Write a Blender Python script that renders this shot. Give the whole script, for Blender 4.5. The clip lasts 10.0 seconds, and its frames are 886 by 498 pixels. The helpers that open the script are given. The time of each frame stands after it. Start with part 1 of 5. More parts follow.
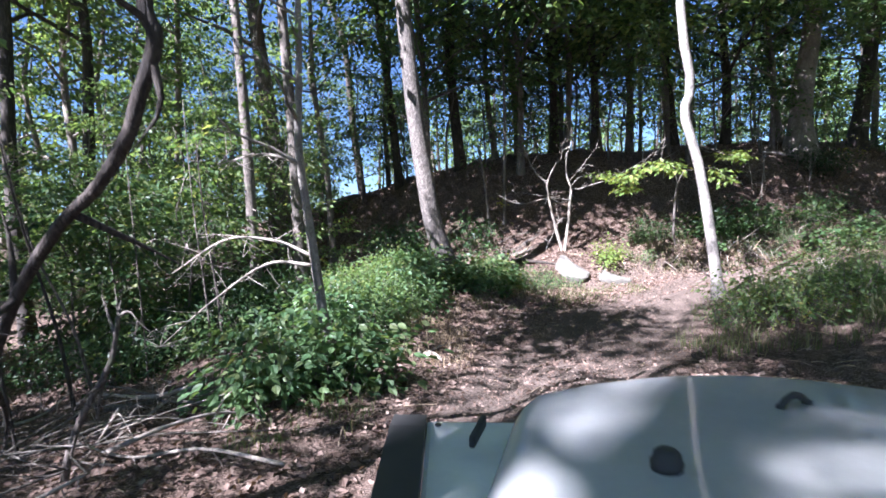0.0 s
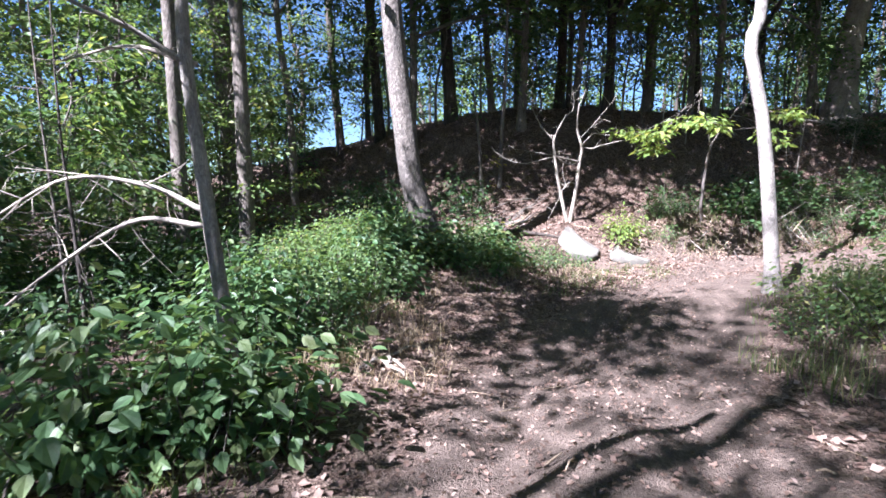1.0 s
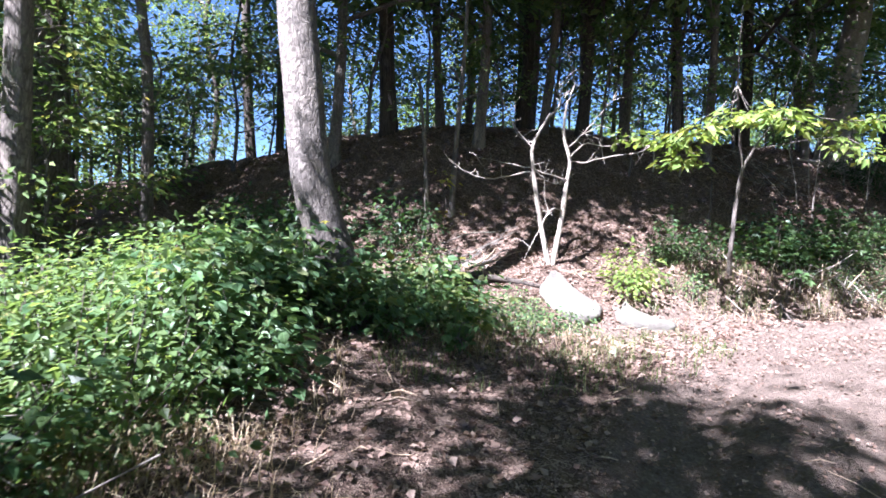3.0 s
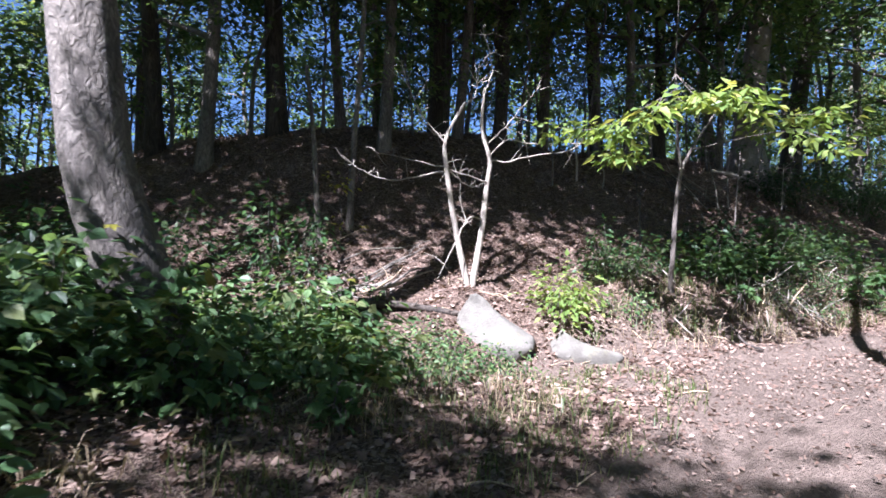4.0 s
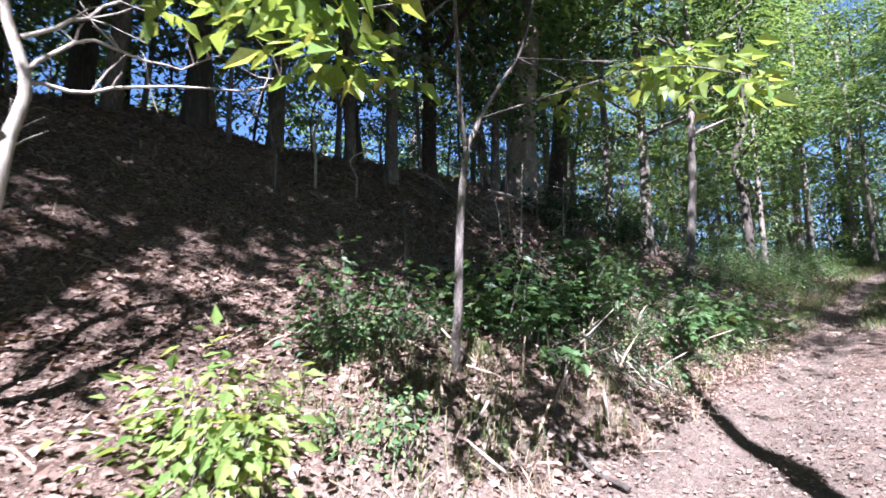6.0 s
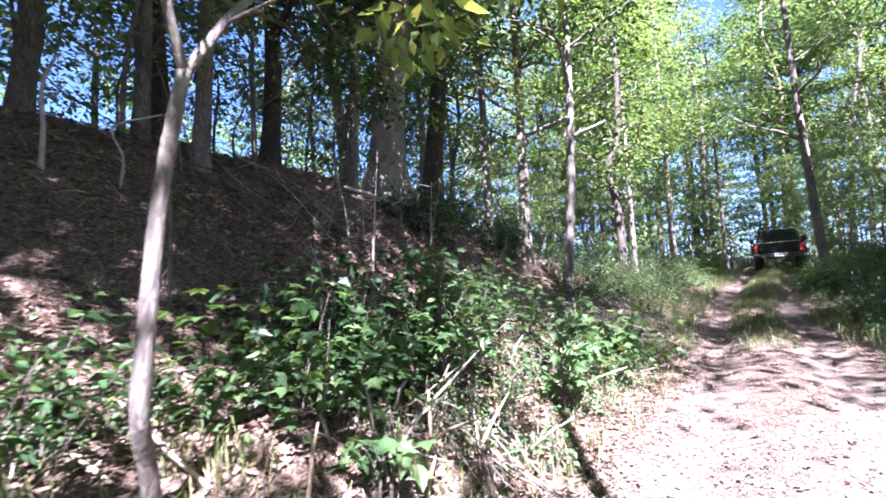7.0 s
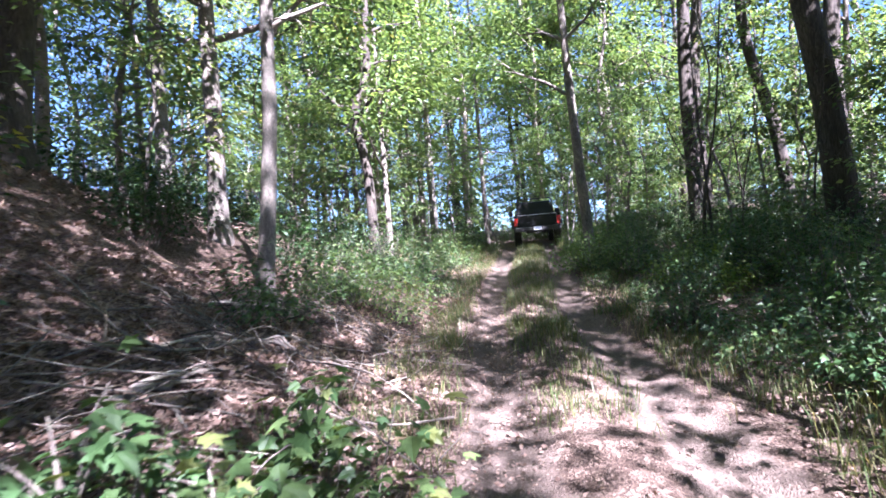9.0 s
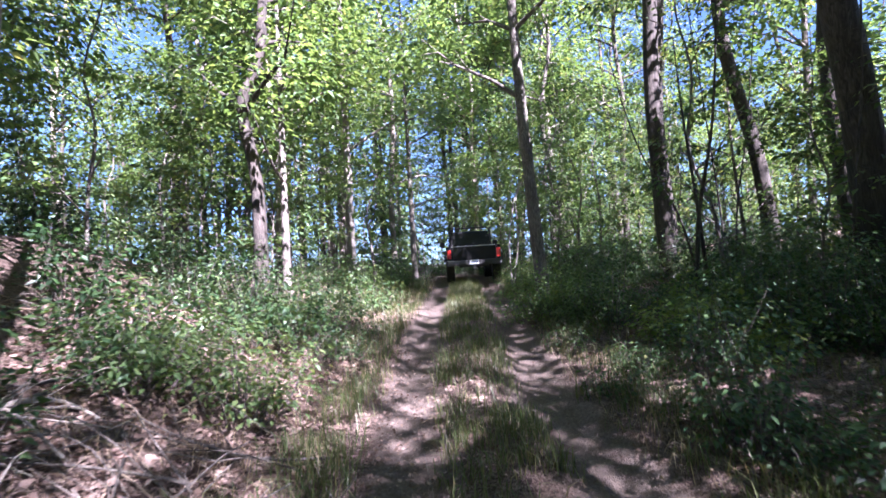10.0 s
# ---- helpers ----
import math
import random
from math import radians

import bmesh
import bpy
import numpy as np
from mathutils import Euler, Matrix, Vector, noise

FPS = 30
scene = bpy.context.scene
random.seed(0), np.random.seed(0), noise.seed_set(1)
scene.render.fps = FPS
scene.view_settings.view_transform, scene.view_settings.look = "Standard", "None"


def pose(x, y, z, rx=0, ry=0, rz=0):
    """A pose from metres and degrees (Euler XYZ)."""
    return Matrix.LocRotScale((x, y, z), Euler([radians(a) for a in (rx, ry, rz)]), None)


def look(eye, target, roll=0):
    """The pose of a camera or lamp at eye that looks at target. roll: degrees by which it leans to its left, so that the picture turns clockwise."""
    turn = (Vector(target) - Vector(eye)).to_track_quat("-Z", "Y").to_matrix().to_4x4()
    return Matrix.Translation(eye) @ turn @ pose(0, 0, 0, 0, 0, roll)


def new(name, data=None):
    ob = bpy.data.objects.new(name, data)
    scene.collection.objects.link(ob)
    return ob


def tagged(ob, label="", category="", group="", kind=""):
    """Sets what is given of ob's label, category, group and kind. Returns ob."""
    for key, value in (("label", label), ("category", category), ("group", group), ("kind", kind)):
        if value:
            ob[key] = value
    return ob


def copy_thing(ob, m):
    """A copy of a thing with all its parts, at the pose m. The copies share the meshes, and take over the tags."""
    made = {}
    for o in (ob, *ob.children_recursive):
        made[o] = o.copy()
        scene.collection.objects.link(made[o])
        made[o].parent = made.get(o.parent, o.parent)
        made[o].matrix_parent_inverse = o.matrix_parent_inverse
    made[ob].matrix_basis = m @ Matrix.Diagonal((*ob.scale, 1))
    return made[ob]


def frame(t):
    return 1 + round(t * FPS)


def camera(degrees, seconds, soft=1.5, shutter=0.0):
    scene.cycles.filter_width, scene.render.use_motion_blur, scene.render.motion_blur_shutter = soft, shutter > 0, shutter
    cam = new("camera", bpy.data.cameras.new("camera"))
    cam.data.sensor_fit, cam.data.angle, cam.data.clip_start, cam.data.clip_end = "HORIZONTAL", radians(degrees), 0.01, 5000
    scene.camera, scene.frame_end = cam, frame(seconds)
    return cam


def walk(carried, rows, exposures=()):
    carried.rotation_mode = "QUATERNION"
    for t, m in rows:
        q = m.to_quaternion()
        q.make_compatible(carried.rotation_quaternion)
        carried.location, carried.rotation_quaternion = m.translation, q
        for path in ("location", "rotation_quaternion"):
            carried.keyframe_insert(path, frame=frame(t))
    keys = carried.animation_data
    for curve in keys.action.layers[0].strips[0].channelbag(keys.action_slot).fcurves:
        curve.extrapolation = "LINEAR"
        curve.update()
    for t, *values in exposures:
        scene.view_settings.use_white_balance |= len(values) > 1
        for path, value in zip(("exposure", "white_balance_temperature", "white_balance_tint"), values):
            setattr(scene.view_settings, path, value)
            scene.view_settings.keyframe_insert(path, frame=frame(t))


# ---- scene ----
# ---------------------------------------------------------------- camera
cam = camera(82.0, 10.0, soft=1.6, shutter=0.15)
ROWS = [
    (0.0, 0.012, 0.005, 2.019, 0.22, -3.12, 2.94),
    (0.5, 0.055, 1.396, 1.911, -0.43, -6.84, 0.73),
    (1.0, 0.189, 2.525, 1.836, -0.80, -6.93, 0.30),
    (1.5, 0.300, 3.448, 1.816, -0.68, -5.94, 1.75),
    (2.0, 0.311, 4.540, 1.696, -1.20, -3.61, -0.88),
    (3.5, 0.660, 7.699, 1.215, -12.07, 0.21, -1.54),
    (4.0, 1.037, 8.534, 1.239, -16.99, 1.76, -1.09),
    (4.5, 1.573, 9.526, 1.247, -23.07, 2.65, -1.49),
    (5.0, 2.208, 10.424, 1.322, -29.48, 4.12, -1.85),
    (5.5, 2.983, 11.218, 1.395, -35.37, 5.13, 0.05),
    (7.0, 5.769, 12.816, 1.750, -53.50, 5.82, 2.42),
    (7.5, 6.998, 13.180, 1.896, -60.72, 5.08, 3.00),
    (8.0, 8.308, 13.459, 2.000, -67.10, 3.36, 4.80),
    (8.5, 9.659, 13.672, 2.031, -72.96, 2.19, 3.30),
    (9.0, 11.337, 13.871, 2.184, -78.47, 1.17, 4.56),
    (9.5, 13.018, 13.993, 2.249, -83.49, 2.79, 7.01),
    (10.0, 14.849, 14.167, 2.306, -86.38, 4.42, 3.48),
]
walk(cam, [(t, pose(x, y, z, 90 + pitch, roll, yaw)) for t, x, y, z, yaw, pitch, roll in ROWS],
     exposures=[(0.0, 2.95, 5450, 22), (2.0, 2.97, 5500, 21), (3.5, 3.32, 5450, 22), (4.0, 2.7, 5450, 21), (5.0, 2.55, 5450, 20), (5.6, 2.7, 5450, 20), (7.0, 3.92, 5500, 30), (7.5, 4.02, 5500, 31), (8.5, 3.95, 5500, 30), (9.2, 3.88, 5450, 31), (10.0, 3.7, 5450, 35)])

# ---------------------------------------------------------------- world and sun
SUN_FROM = Vector((-0.74, -0.63, 1.02)).normalized()
world = bpy.data.worlds.new("sky")
scene.world = world
world.use_nodes = True
wn = world.node_tree.nodes
wl = world.node_tree.links
sky = wn.new("ShaderNodeTexSky")
sky.sky_type = 'NISHITA'
sky.sun_disc = False
sky.sun_elevation = math.asin(SUN_FROM.z)
sky.sun_rotation = math.atan2(SUN_FROM.x, SUN_FROM.y)
sky.air_density, sky.dust_density, sky.ozone_density = 1.0, 0.5, 5.0
sky.altitude = 1500
bg = wn["Background"]
wl.new(sky.outputs[0], bg.inputs[0])
bg.inputs[1].default_value = 0.030
sun = new("sun", bpy.data.lights.new("sun", 'SUN'))
sun.data.energy = 5.0
sun.data.angle = radians(0.53)
sun.data.color = (1.0, 0.955, 0.89)
sun.matrix_world = look(SUN_FROM * 60, (0, 0, 0))


# ---------------------------------------------------------------- materials
def material(name):
    m = bpy.data.materials.new(name)
    m.use_nodes = True
    return m, m.node_tree.nodes, m.node_tree.links, m.node_tree.nodes["Principled BSDF"]


def coords(n, l, scale=(1, 1, 1)):
    tc = n.new("ShaderNodeTexCoord")
    mp = n.new("ShaderNodeMapping")
    mp.inputs["Scale"].default_value = scale
    l.new(tc.outputs["Object"], mp.inputs["Vector"])
    return mp.outputs[0]


def noise_tex(n, l, vec, scale, detail=4.0, rough=0.6, distortion=0.0):
    t = n.new("ShaderNodeTexNoise")
    t.inputs["Scale"].default_value = scale
    t.inputs["Detail"].default_value = detail
    t.inputs["Roughness"].default_value = rough
    t.inputs["Distortion"].default_value = distortion
    l.new(vec, t.inputs["Vector"])
    return t.outputs["Fac"]


def ramp(n, l, fac, stops):
    r = n.new("ShaderNodeValToRGB")
    e = r.color_ramp.elements
    while len(e) < len(stops):
        e.new(0.5)
    for el, (p, c) in zip(e, stops):
        el.position, el.color = p, (*c, 1)
    l.new(fac, r.inputs[0])
    return r.outputs[0]


def mixc(n, l, fac, a, b, kind='MIX'):
    m = n.new("ShaderNodeMix")
    m.data_type, m.blend_type = 'RGBA', kind
    for sock, v in ((m.inputs[0], fac), (m.inputs[6], a), (m.inputs[7], b)):
        if isinstance(v, (int, float)):
            sock.default_value = v
        elif isinstance(v, tuple):
            sock.default_value = (*v, 1)
        else:
            l.new(v, sock)
    return m.outputs[2]


def bump(n, l, bsdf, height, strength=0.5, dist=0.02):
    b = n.new("ShaderNodeBump")
    b.inputs["Strength"].default_value = strength
    b.inputs["Distance"].default_value = dist
    l.new(height, b.inputs["Height"])
    l.new(b.outputs[0], bsdf.inputs["Normal"])


def leaf_material(name, stops, translucent=0.45, rough=0.45):
    """Leaves: every leaf takes its own shade, and light comes through them."""
    m, n, l, b = material(name)
    geo = n.new("ShaderNodeNewGeometry")
    info = n.new("ShaderNodeObjectInfo")
    add = n.new("ShaderNodeMath")
    add.operation = 'MULTIPLY_ADD'
    l.new(info.outputs["Random"], add.inputs[0])
    add.inputs[1].default_value = 0.25
    mul = n.new("ShaderNodeMath")
    mul.operation = 'MULTIPLY'
    mul.inputs[1].default_value = 0.75
    l.new(geo.outputs["Random Per Island"], mul.inputs[0])
    l.new(mul.outputs[0], add.inputs[2])
    col = ramp(n, l, add.outputs[0], stops)
    spots = noise_tex(n, l, coords(n, l), 60, 3)
    col = mixc(n, l, 0.35, col, ramp(n, l, spots, [(0.3, (0.5, 0.5, 0.5)), (0.7, (1.25, 1.25, 1.25))]), 'MULTIPLY')
    l.new(col, b.inputs["Base Color"])
    b.inputs["Roughness"].default_value = rough
    b.inputs["Specular IOR Level"].default_value = 0.4
    tr = n.new("ShaderNodeBsdfTranslucent")
    warm = mixc(n, l, 1.0, col, (1.65, 1.52, 0.82), 'MULTIPLY')
    l.new(warm, tr.inputs["Color"])
    mx = n.new("ShaderNodeMixShader")
    mx.inputs[0].default_value = translucent
    l.new(b.outputs[0], mx.inputs[1])
    l.new(tr.outputs[0], mx.inputs[2])
    l.new(mx.outputs[0], n["Material Output"].inputs["Surface"])
    return m


def bark_material(name, dark, mid, light, stretch=5.0, scale=14.0, rough=0.9, strength=0.7, moss=None, cracks=0.7):
    m, n, l, b = material(name)
    v = coords(n, l, (1, 1, 1 / stretch))
    warp = n.new("ShaderNodeTexNoise")
    warp.inputs["Scale"].default_value = scale * 0.6
    warp.inputs["Detail"].default_value = 3.0
    l.new(v, warp.inputs["Vector"])
    v = mixc(n, l, 1.6 / scale, v, warp.outputs["Color"], 'LINEAR_LIGHT')
    fine = noise_tex(n, l, v, scale * 2.2, 6, 0.65, 0.4)
    ridge = n.new("ShaderNodeTexVoronoi")
    ridge.feature = 'DISTANCE_TO_EDGE'
    ridge.inputs["Scale"].default_value = scale
    l.new(v, ridge.inputs["Vector"])
    big = noise_tex(n, l, coords(n, l, (1, 1, 0.5)), 2.3, 4)
    col = ramp(n, l, fine, [(0.3, dark), (0.5, mid), (0.72, light)])
    col = mixc(n, l, 0.75, col, ramp(n, l, big, [(0.35, (0.55, 0.55, 0.55)), (0.65, (1.3, 1.28, 1.22))]), 'MULTIPLY')
    crack = ramp(n, l, ridge.outputs["Distance"], [(0.0, (0.35, 0.33, 0.31)), (0.16, (1, 1, 1))])
    col = mixc(n, l, cracks, col, crack, 'MULTIPLY')
    if moss:
        patches = noise_tex(n, l, coords(n, l), 5.0, 5, 0.7)
        col = mixc(n, l, ramp(n, l, patches, [(0.55, (0, 0, 0)), (0.66, (0.8, 0.8, 0.8))]), col, moss)
    l.new(col, b.inputs["Base Color"])
    b.inputs["Roughness"].default_value = rough
    hmix = n.new("ShaderNodeMath")
    hmix.operation = 'MULTIPLY_ADD'
    l.new(crack, hmix.inputs[0])
    hmix.inputs[1].default_value = cracks
    l.new(fine, hmix.inputs[2])
    bump(n, l, b, hmix.outputs[0], strength, 0.015)
    return m


LEAF_GREEN = leaf_material("leaf_green", [(0.0, (0.026, 0.056, 0.022)), (0.4, (0.052, 0.098, 0.036)), (0.75, (0.09, 0.14, 0.05)), (1.0, (0.19, 0.195, 0.065))], 0.5)
LEAF_LIGHT = leaf_material("leaf_light", [(0.0, (0.06, 0.11, 0.042)), (0.5, (0.11, 0.175, 0.066)), (0.85, (0.165, 0.225, 0.085)), (1.0, (0.30, 0.27, 0.10))], 0.5)
LEAF_BUSH = leaf_material("leaf_bush", [(0.0, (0.020, 0.050, 0.020)), (0.45, (0.048, 0.098, 0.036)), (0.8, (0.10, 0.155, 0.055)), (1.0, (0.20, 0.20, 0.08))], 0.35)
# darker copy of the bush green: shade is put into the leaf colour
LEAF_SHADED = leaf_material("leaf_shaded", [(0.0, (0.010, 0.026, 0.010)), (0.6, (0.02, 0.05, 0.015)), (1.0, (0.045, 0.09, 0.02))], 0.35)
LEAF_DRY = leaf_material("leaf_dry", [(0.0, (0.06, 0.036, 0.027)), (0.35, (0.13, 0.082, 0.062)), (0.7, (0.23, 0.16, 0.13)), (1.0, (0.40, 0.31, 0.26))], 0.12, 0.75)
GRASS = leaf_material("grass", [(0.0, (0.03, 0.055, 0.014)), (0.45, (0.07, 0.10, 0.03)), (0.8, (0.15, 0.15, 0.07)), (1.0, (0.28, 0.23, 0.13))], 0.35)
BARK_GREY = bark_material("bark_grey", (0.06, 0.05, 0.045), (0.15, 0.125, 0.11), (0.27, 0.24, 0.21), 4, 16, moss=(0.10, 0.11, 0.07))
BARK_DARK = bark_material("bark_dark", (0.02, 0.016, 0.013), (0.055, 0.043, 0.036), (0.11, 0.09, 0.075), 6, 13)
BARK_PALE = bark_material("bark_pale", (0.11, 0.095, 0.085), (0.23, 0.205, 0.185), (0.39, 0.36, 0.33), 3.0, 22, strength=0.8, moss=(0.10, 0.09, 0.08), cracks=0.06)
BARK_PLATES = bark_material("bark_plates", (0.04, 0.034, 0.03), (0.115, 0.098, 0.088), (0.27, 0.24, 0.215), 2.0, 12, strength=1.0, moss=(0.05, 0.045, 0.04), cracks=0.55)
BARK_BEECH = bark_material("bark_beech", (0.11, 0.09, 0.075), (0.19, 0.16, 0.135), (0.28, 0.25, 0.21), 1.2, 7, strength=0.2, cracks=0.12)
DEAD_WOOD = bark_material("dead_wood", (0.20, 0.165, 0.14), (0.34, 0.295, 0.255), (0.50, 0.45, 0.40), 8, 20, strength=0.3, cracks=0.35)
BARK_MID = bark_material("bark_mid", (0.075, 0.064, 0.055), (0.155, 0.135, 0.118), (0.27, 0.24, 0.21), 3.0, 18, strength=0.8, moss=(0.09, 0.085, 0.07), cracks=0.25)
STRAW = bark_material("straw", (0.20, 0.14, 0.09), (0.36, 0.27, 0.19), (0.50, 0.40, 0.30), 3, 25, strength=0.2)


def ground_material():
    m, n, l, b = material("forest_floor")
    v = coords(n, l)
    at = n.new("ShaderNodeAttribute")
    at.attribute_name = "track"
    leaves = n.new("ShaderNodeTexVoronoi")
    leaves.inputs["Scale"].default_value = 24.0
    leaves.inputs["Randomness"].default_value = 1.0
    warp = n.new("ShaderNodeTexNoise")
    warp.inputs["Scale"].default_value = 14.0
    l.new(v, warp.inputs["Vector"])
    wm = mixc(n, l, 0.2, v, warp.outputs["Color"], 'LINEAR_LIGHT')
    l.new(wm, leaves.inputs["Vector"])
    sep = n.new("ShaderNodeSeparateColor")
    l.new(leaves.outputs["Color"], sep.inputs[0])
    litter = ramp(n, l, sep.outputs[0], [(0.0, (0.045, 0.030, 0.024)), (0.35, (0.095, 0.064, 0.050)), (0.7, (0.17, 0.122, 0.100)), (1.0, (0.28, 0.215, 0.18))])
    big = noise_tex(n, l, v, 0.55, 5, 0.65)
    litter = mixc(n, l, 0.8, litter, ramp(n, l, big, [(0.3, (0.5, 0.46, 0.42)), (0.7, (1.2, 1.18, 1.15))]), 'MULTIPLY')
    fine = noise_tex(n, l, v, 34, 7, 0.7)
    dirt = ramp(n, l, fine, [(0.25, (0.065, 0.048, 0.040)), (0.5, (0.135, 0.102, 0.085)), (0.75, (0.23, 0.185, 0.158))])
    clods = noise_tex(n, l, v, 3.1, 6, 0.65)
    dirt = mixc(n, l, 0.6, dirt, ramp(n, l, clods, [(0.35, (0.6, 0.58, 0.55)), (0.65, (1.15, 1.13, 1.1))]), 'MULTIPLY')
    edge = n.new("ShaderNodeMath")
    edge.operation = 'MULTIPLY_ADD'
    l.new(noise_tex(n, l, v, 2.4, 6, 0.7), edge.inputs[0])
    edge.inputs[1].default_value = 0.9
    sub = n.new("ShaderNodeMath")
    sub.operation = 'SUBTRACT'
    l.new(at.outputs["Fac"], sub.inputs[0])
    sub.inputs[1].default_value = 0.45
    l.new(sub.outputs[0], edge.inputs[2])
    fac = ramp(n, l, edge.outputs[0], [(0.38, (0, 0, 0)), (0.62, (1, 1, 1))])
    l.new(mixc(n, l, fac, litter, dirt), b.inputs["Base Color"])
    b.inputs["Roughness"].default_value = 0.95
    b.inputs["Specular IOR Level"].default_value = 0.2
    hs = n.new("ShaderNodeMath")
    hs.operation = 'ADD'
    l.new(fine, hs.inputs[0])
    l.new(leaves.outputs["Distance"], hs.inputs[1])
    bump(n, l, b, hs.outputs[0], 0.8, 0.03)
    return m


FOREST_FLOOR = ground_material()


# ---------------------------------------------------------------- the lie of the land
def sstep(a, b, v):
    t = np.clip((v - a) / (b - a), 0, 1)
    return t * t * (3 - 2 * t)


def track_centre(x, y):
    """Distance from the middle of the dirt track, to its right, and how far along it."""
    best = None
    legs = [(0.73, -14, 0.75, 3), (0.75, 3, 1.72, 7.3), (1.72, 7.3, 3.85, 10.4), (3.85, 10.4, 7.1, 12.55), (7.1, 12.55, 11.25, 13.1), (11.25, 13.1, 15, 13.5), (15, 13.5, 21, 14.25), (21, 14.25, 36, 14.6), (36, 14.6, 46, 19), (46, 19, 80, 50)]
    for x0, y0, x1, y1 in legs:
        dx, dy = x1 - x0, y1 - y0
        t = np.clip(((x - x0) * dx + (y - y0) * dy) / (dx * dx + dy * dy), 0, 1)
        ex, ey = x - x0 - t * dx, y - y0 - t * dy
        d = np.hypot(ex, ey)
        s = np.where(ex * dy - ey * dx > 0, 1, -1) * d
        best = (d, s) if best is None else (np.minimum(best[0], d), np.where(d < best[0], s, best[1]))
    return best


def lumps(x, y):
    """Smooth unevenness from a few waves."""
    return (np.sin(0.9 * x + 1.3 * y + 1) + np.sin(1.7 * x - 0.8 * y + 2.2) + 0.6 * np.sin(2.9 * x + 2.3 * y) + 0.5 * np.sin(4.7 * x - 3.9 * y + 0.7)
            + 0.35 * np.sin(7.9 * x + 6.1 * y + 2) + 0.3 * np.sin(6.3 * x - 9.1 * y)) / 3.0


FOOT_X, FOOT_Y = [-60, -8, -3, 0, 4, 8, 14, 19, 30, 80], [17, 16.5, 15.2, 14.2, 13.8, 14.25, 15.0, 16.0, 16.3, 18]
BANK_X, BANK_H = [-60, -12, -6, -3, 0, 3, 8, 15, 20, 26, 34, 80], [0.8, 1.8, 2.9, 3.5, 4.2, 4.6, 4.3, 4.1, 3.3, 1.7, 0.9, 0.8]


# x, y, width, height of low swells and dips
MOUNDS = [(-0.5, 12.6, 1.5, 0.6), (6.3, 9.0, 1.8, 0.3), (1.6, 8.6, 2.4, -0.28), (-1.9, 9.0, 1.5, 0.25)]


def ground_z(x, y):
    x, y = np.asarray(x, float), np.asarray(y, float)
    xc = np.clip(x, -60, 60)
    z = 0.058 * np.clip(xc - 4, 0, None) + 0.0012 * np.clip(np.clip(xc, None, 40) - 14, 0, None) ** 2
    z = z + 0.055 * np.clip(8 - np.clip(y, -14, 8), 0, None)
    foot = np.interp(x, FOOT_X, FOOT_Y)
    over = y - foot
    high = np.interp(x, BANK_X, BANK_H)
    z = z + high * (0.19 * sstep(-0.1, 1.5, over) + 0.81 * sstep(1.4, 7.2, over)) - 4.5 * sstep(8.5, 27, over) * sstep(40, 20, x)
    z = z - 0.9 * sstep(-2.5, -9, x) * sstep(16, 8, y)
    z = z + 0.3 * sstep(20, 25, x) * sstep(42, 32, x)
    for cx, cy, wide, high in MOUNDS:
        z = z + high * np.exp(-((x - cx) ** 2 + (y - cy) ** 2) / wide ** 2)
    d, s = track_centre(x, y)
    z = z + 0.35 * sstep(1.8, 6, s) * sstep(6, 12, x)
    z = z - 0.10 * np.exp(-((d - 0.75) / 0.27) ** 2) + 0.06 * np.exp(-(d / 0.35) ** 2)
    z = z + lumps(x, y) * (0.03 + 0.11 * sstep(1.2, 3.5, d))
    return z


def gz(x, y):
    return float(ground_z(x, y))


# ---------------------------------------------------------------- mesh tools
def mesh_object(name, verts, faces, mat, parent=None, label="", smooth=False):
    me = bpy.data.meshes.new(name)
    me.from_pydata(verts if isinstance(verts, list) else verts.tolist(), [], faces if isinstance(faces, list) else faces.tolist())
    if smooth:
        me.shade_smooth()
    me.materials.append(mat)
    ob = new(name, me)
    if parent:
        ob.parent = parent
    if label:
        tagged(ob, label)
    return ob


def part(name, bm, mat, parent, label="", smooth=False):
    me = bpy.data.meshes.new(name)
    bm.to_mesh(me)
    bm.free()
    if smooth:
        me.shade_smooth()
    me.materials.append(mat)
    ob = new(name, me)
    ob.parent = parent
    if label:
        tagged(ob, label)
    return ob


def thing(name, label, category, at=(0, 0, 0), group="", turn=0):
    ob = new(name)
    ob.empty_display_size = 0.2
    ob.matrix_basis = pose(*at, 0, 0, turn)
    return tagged(ob, label, category, group)


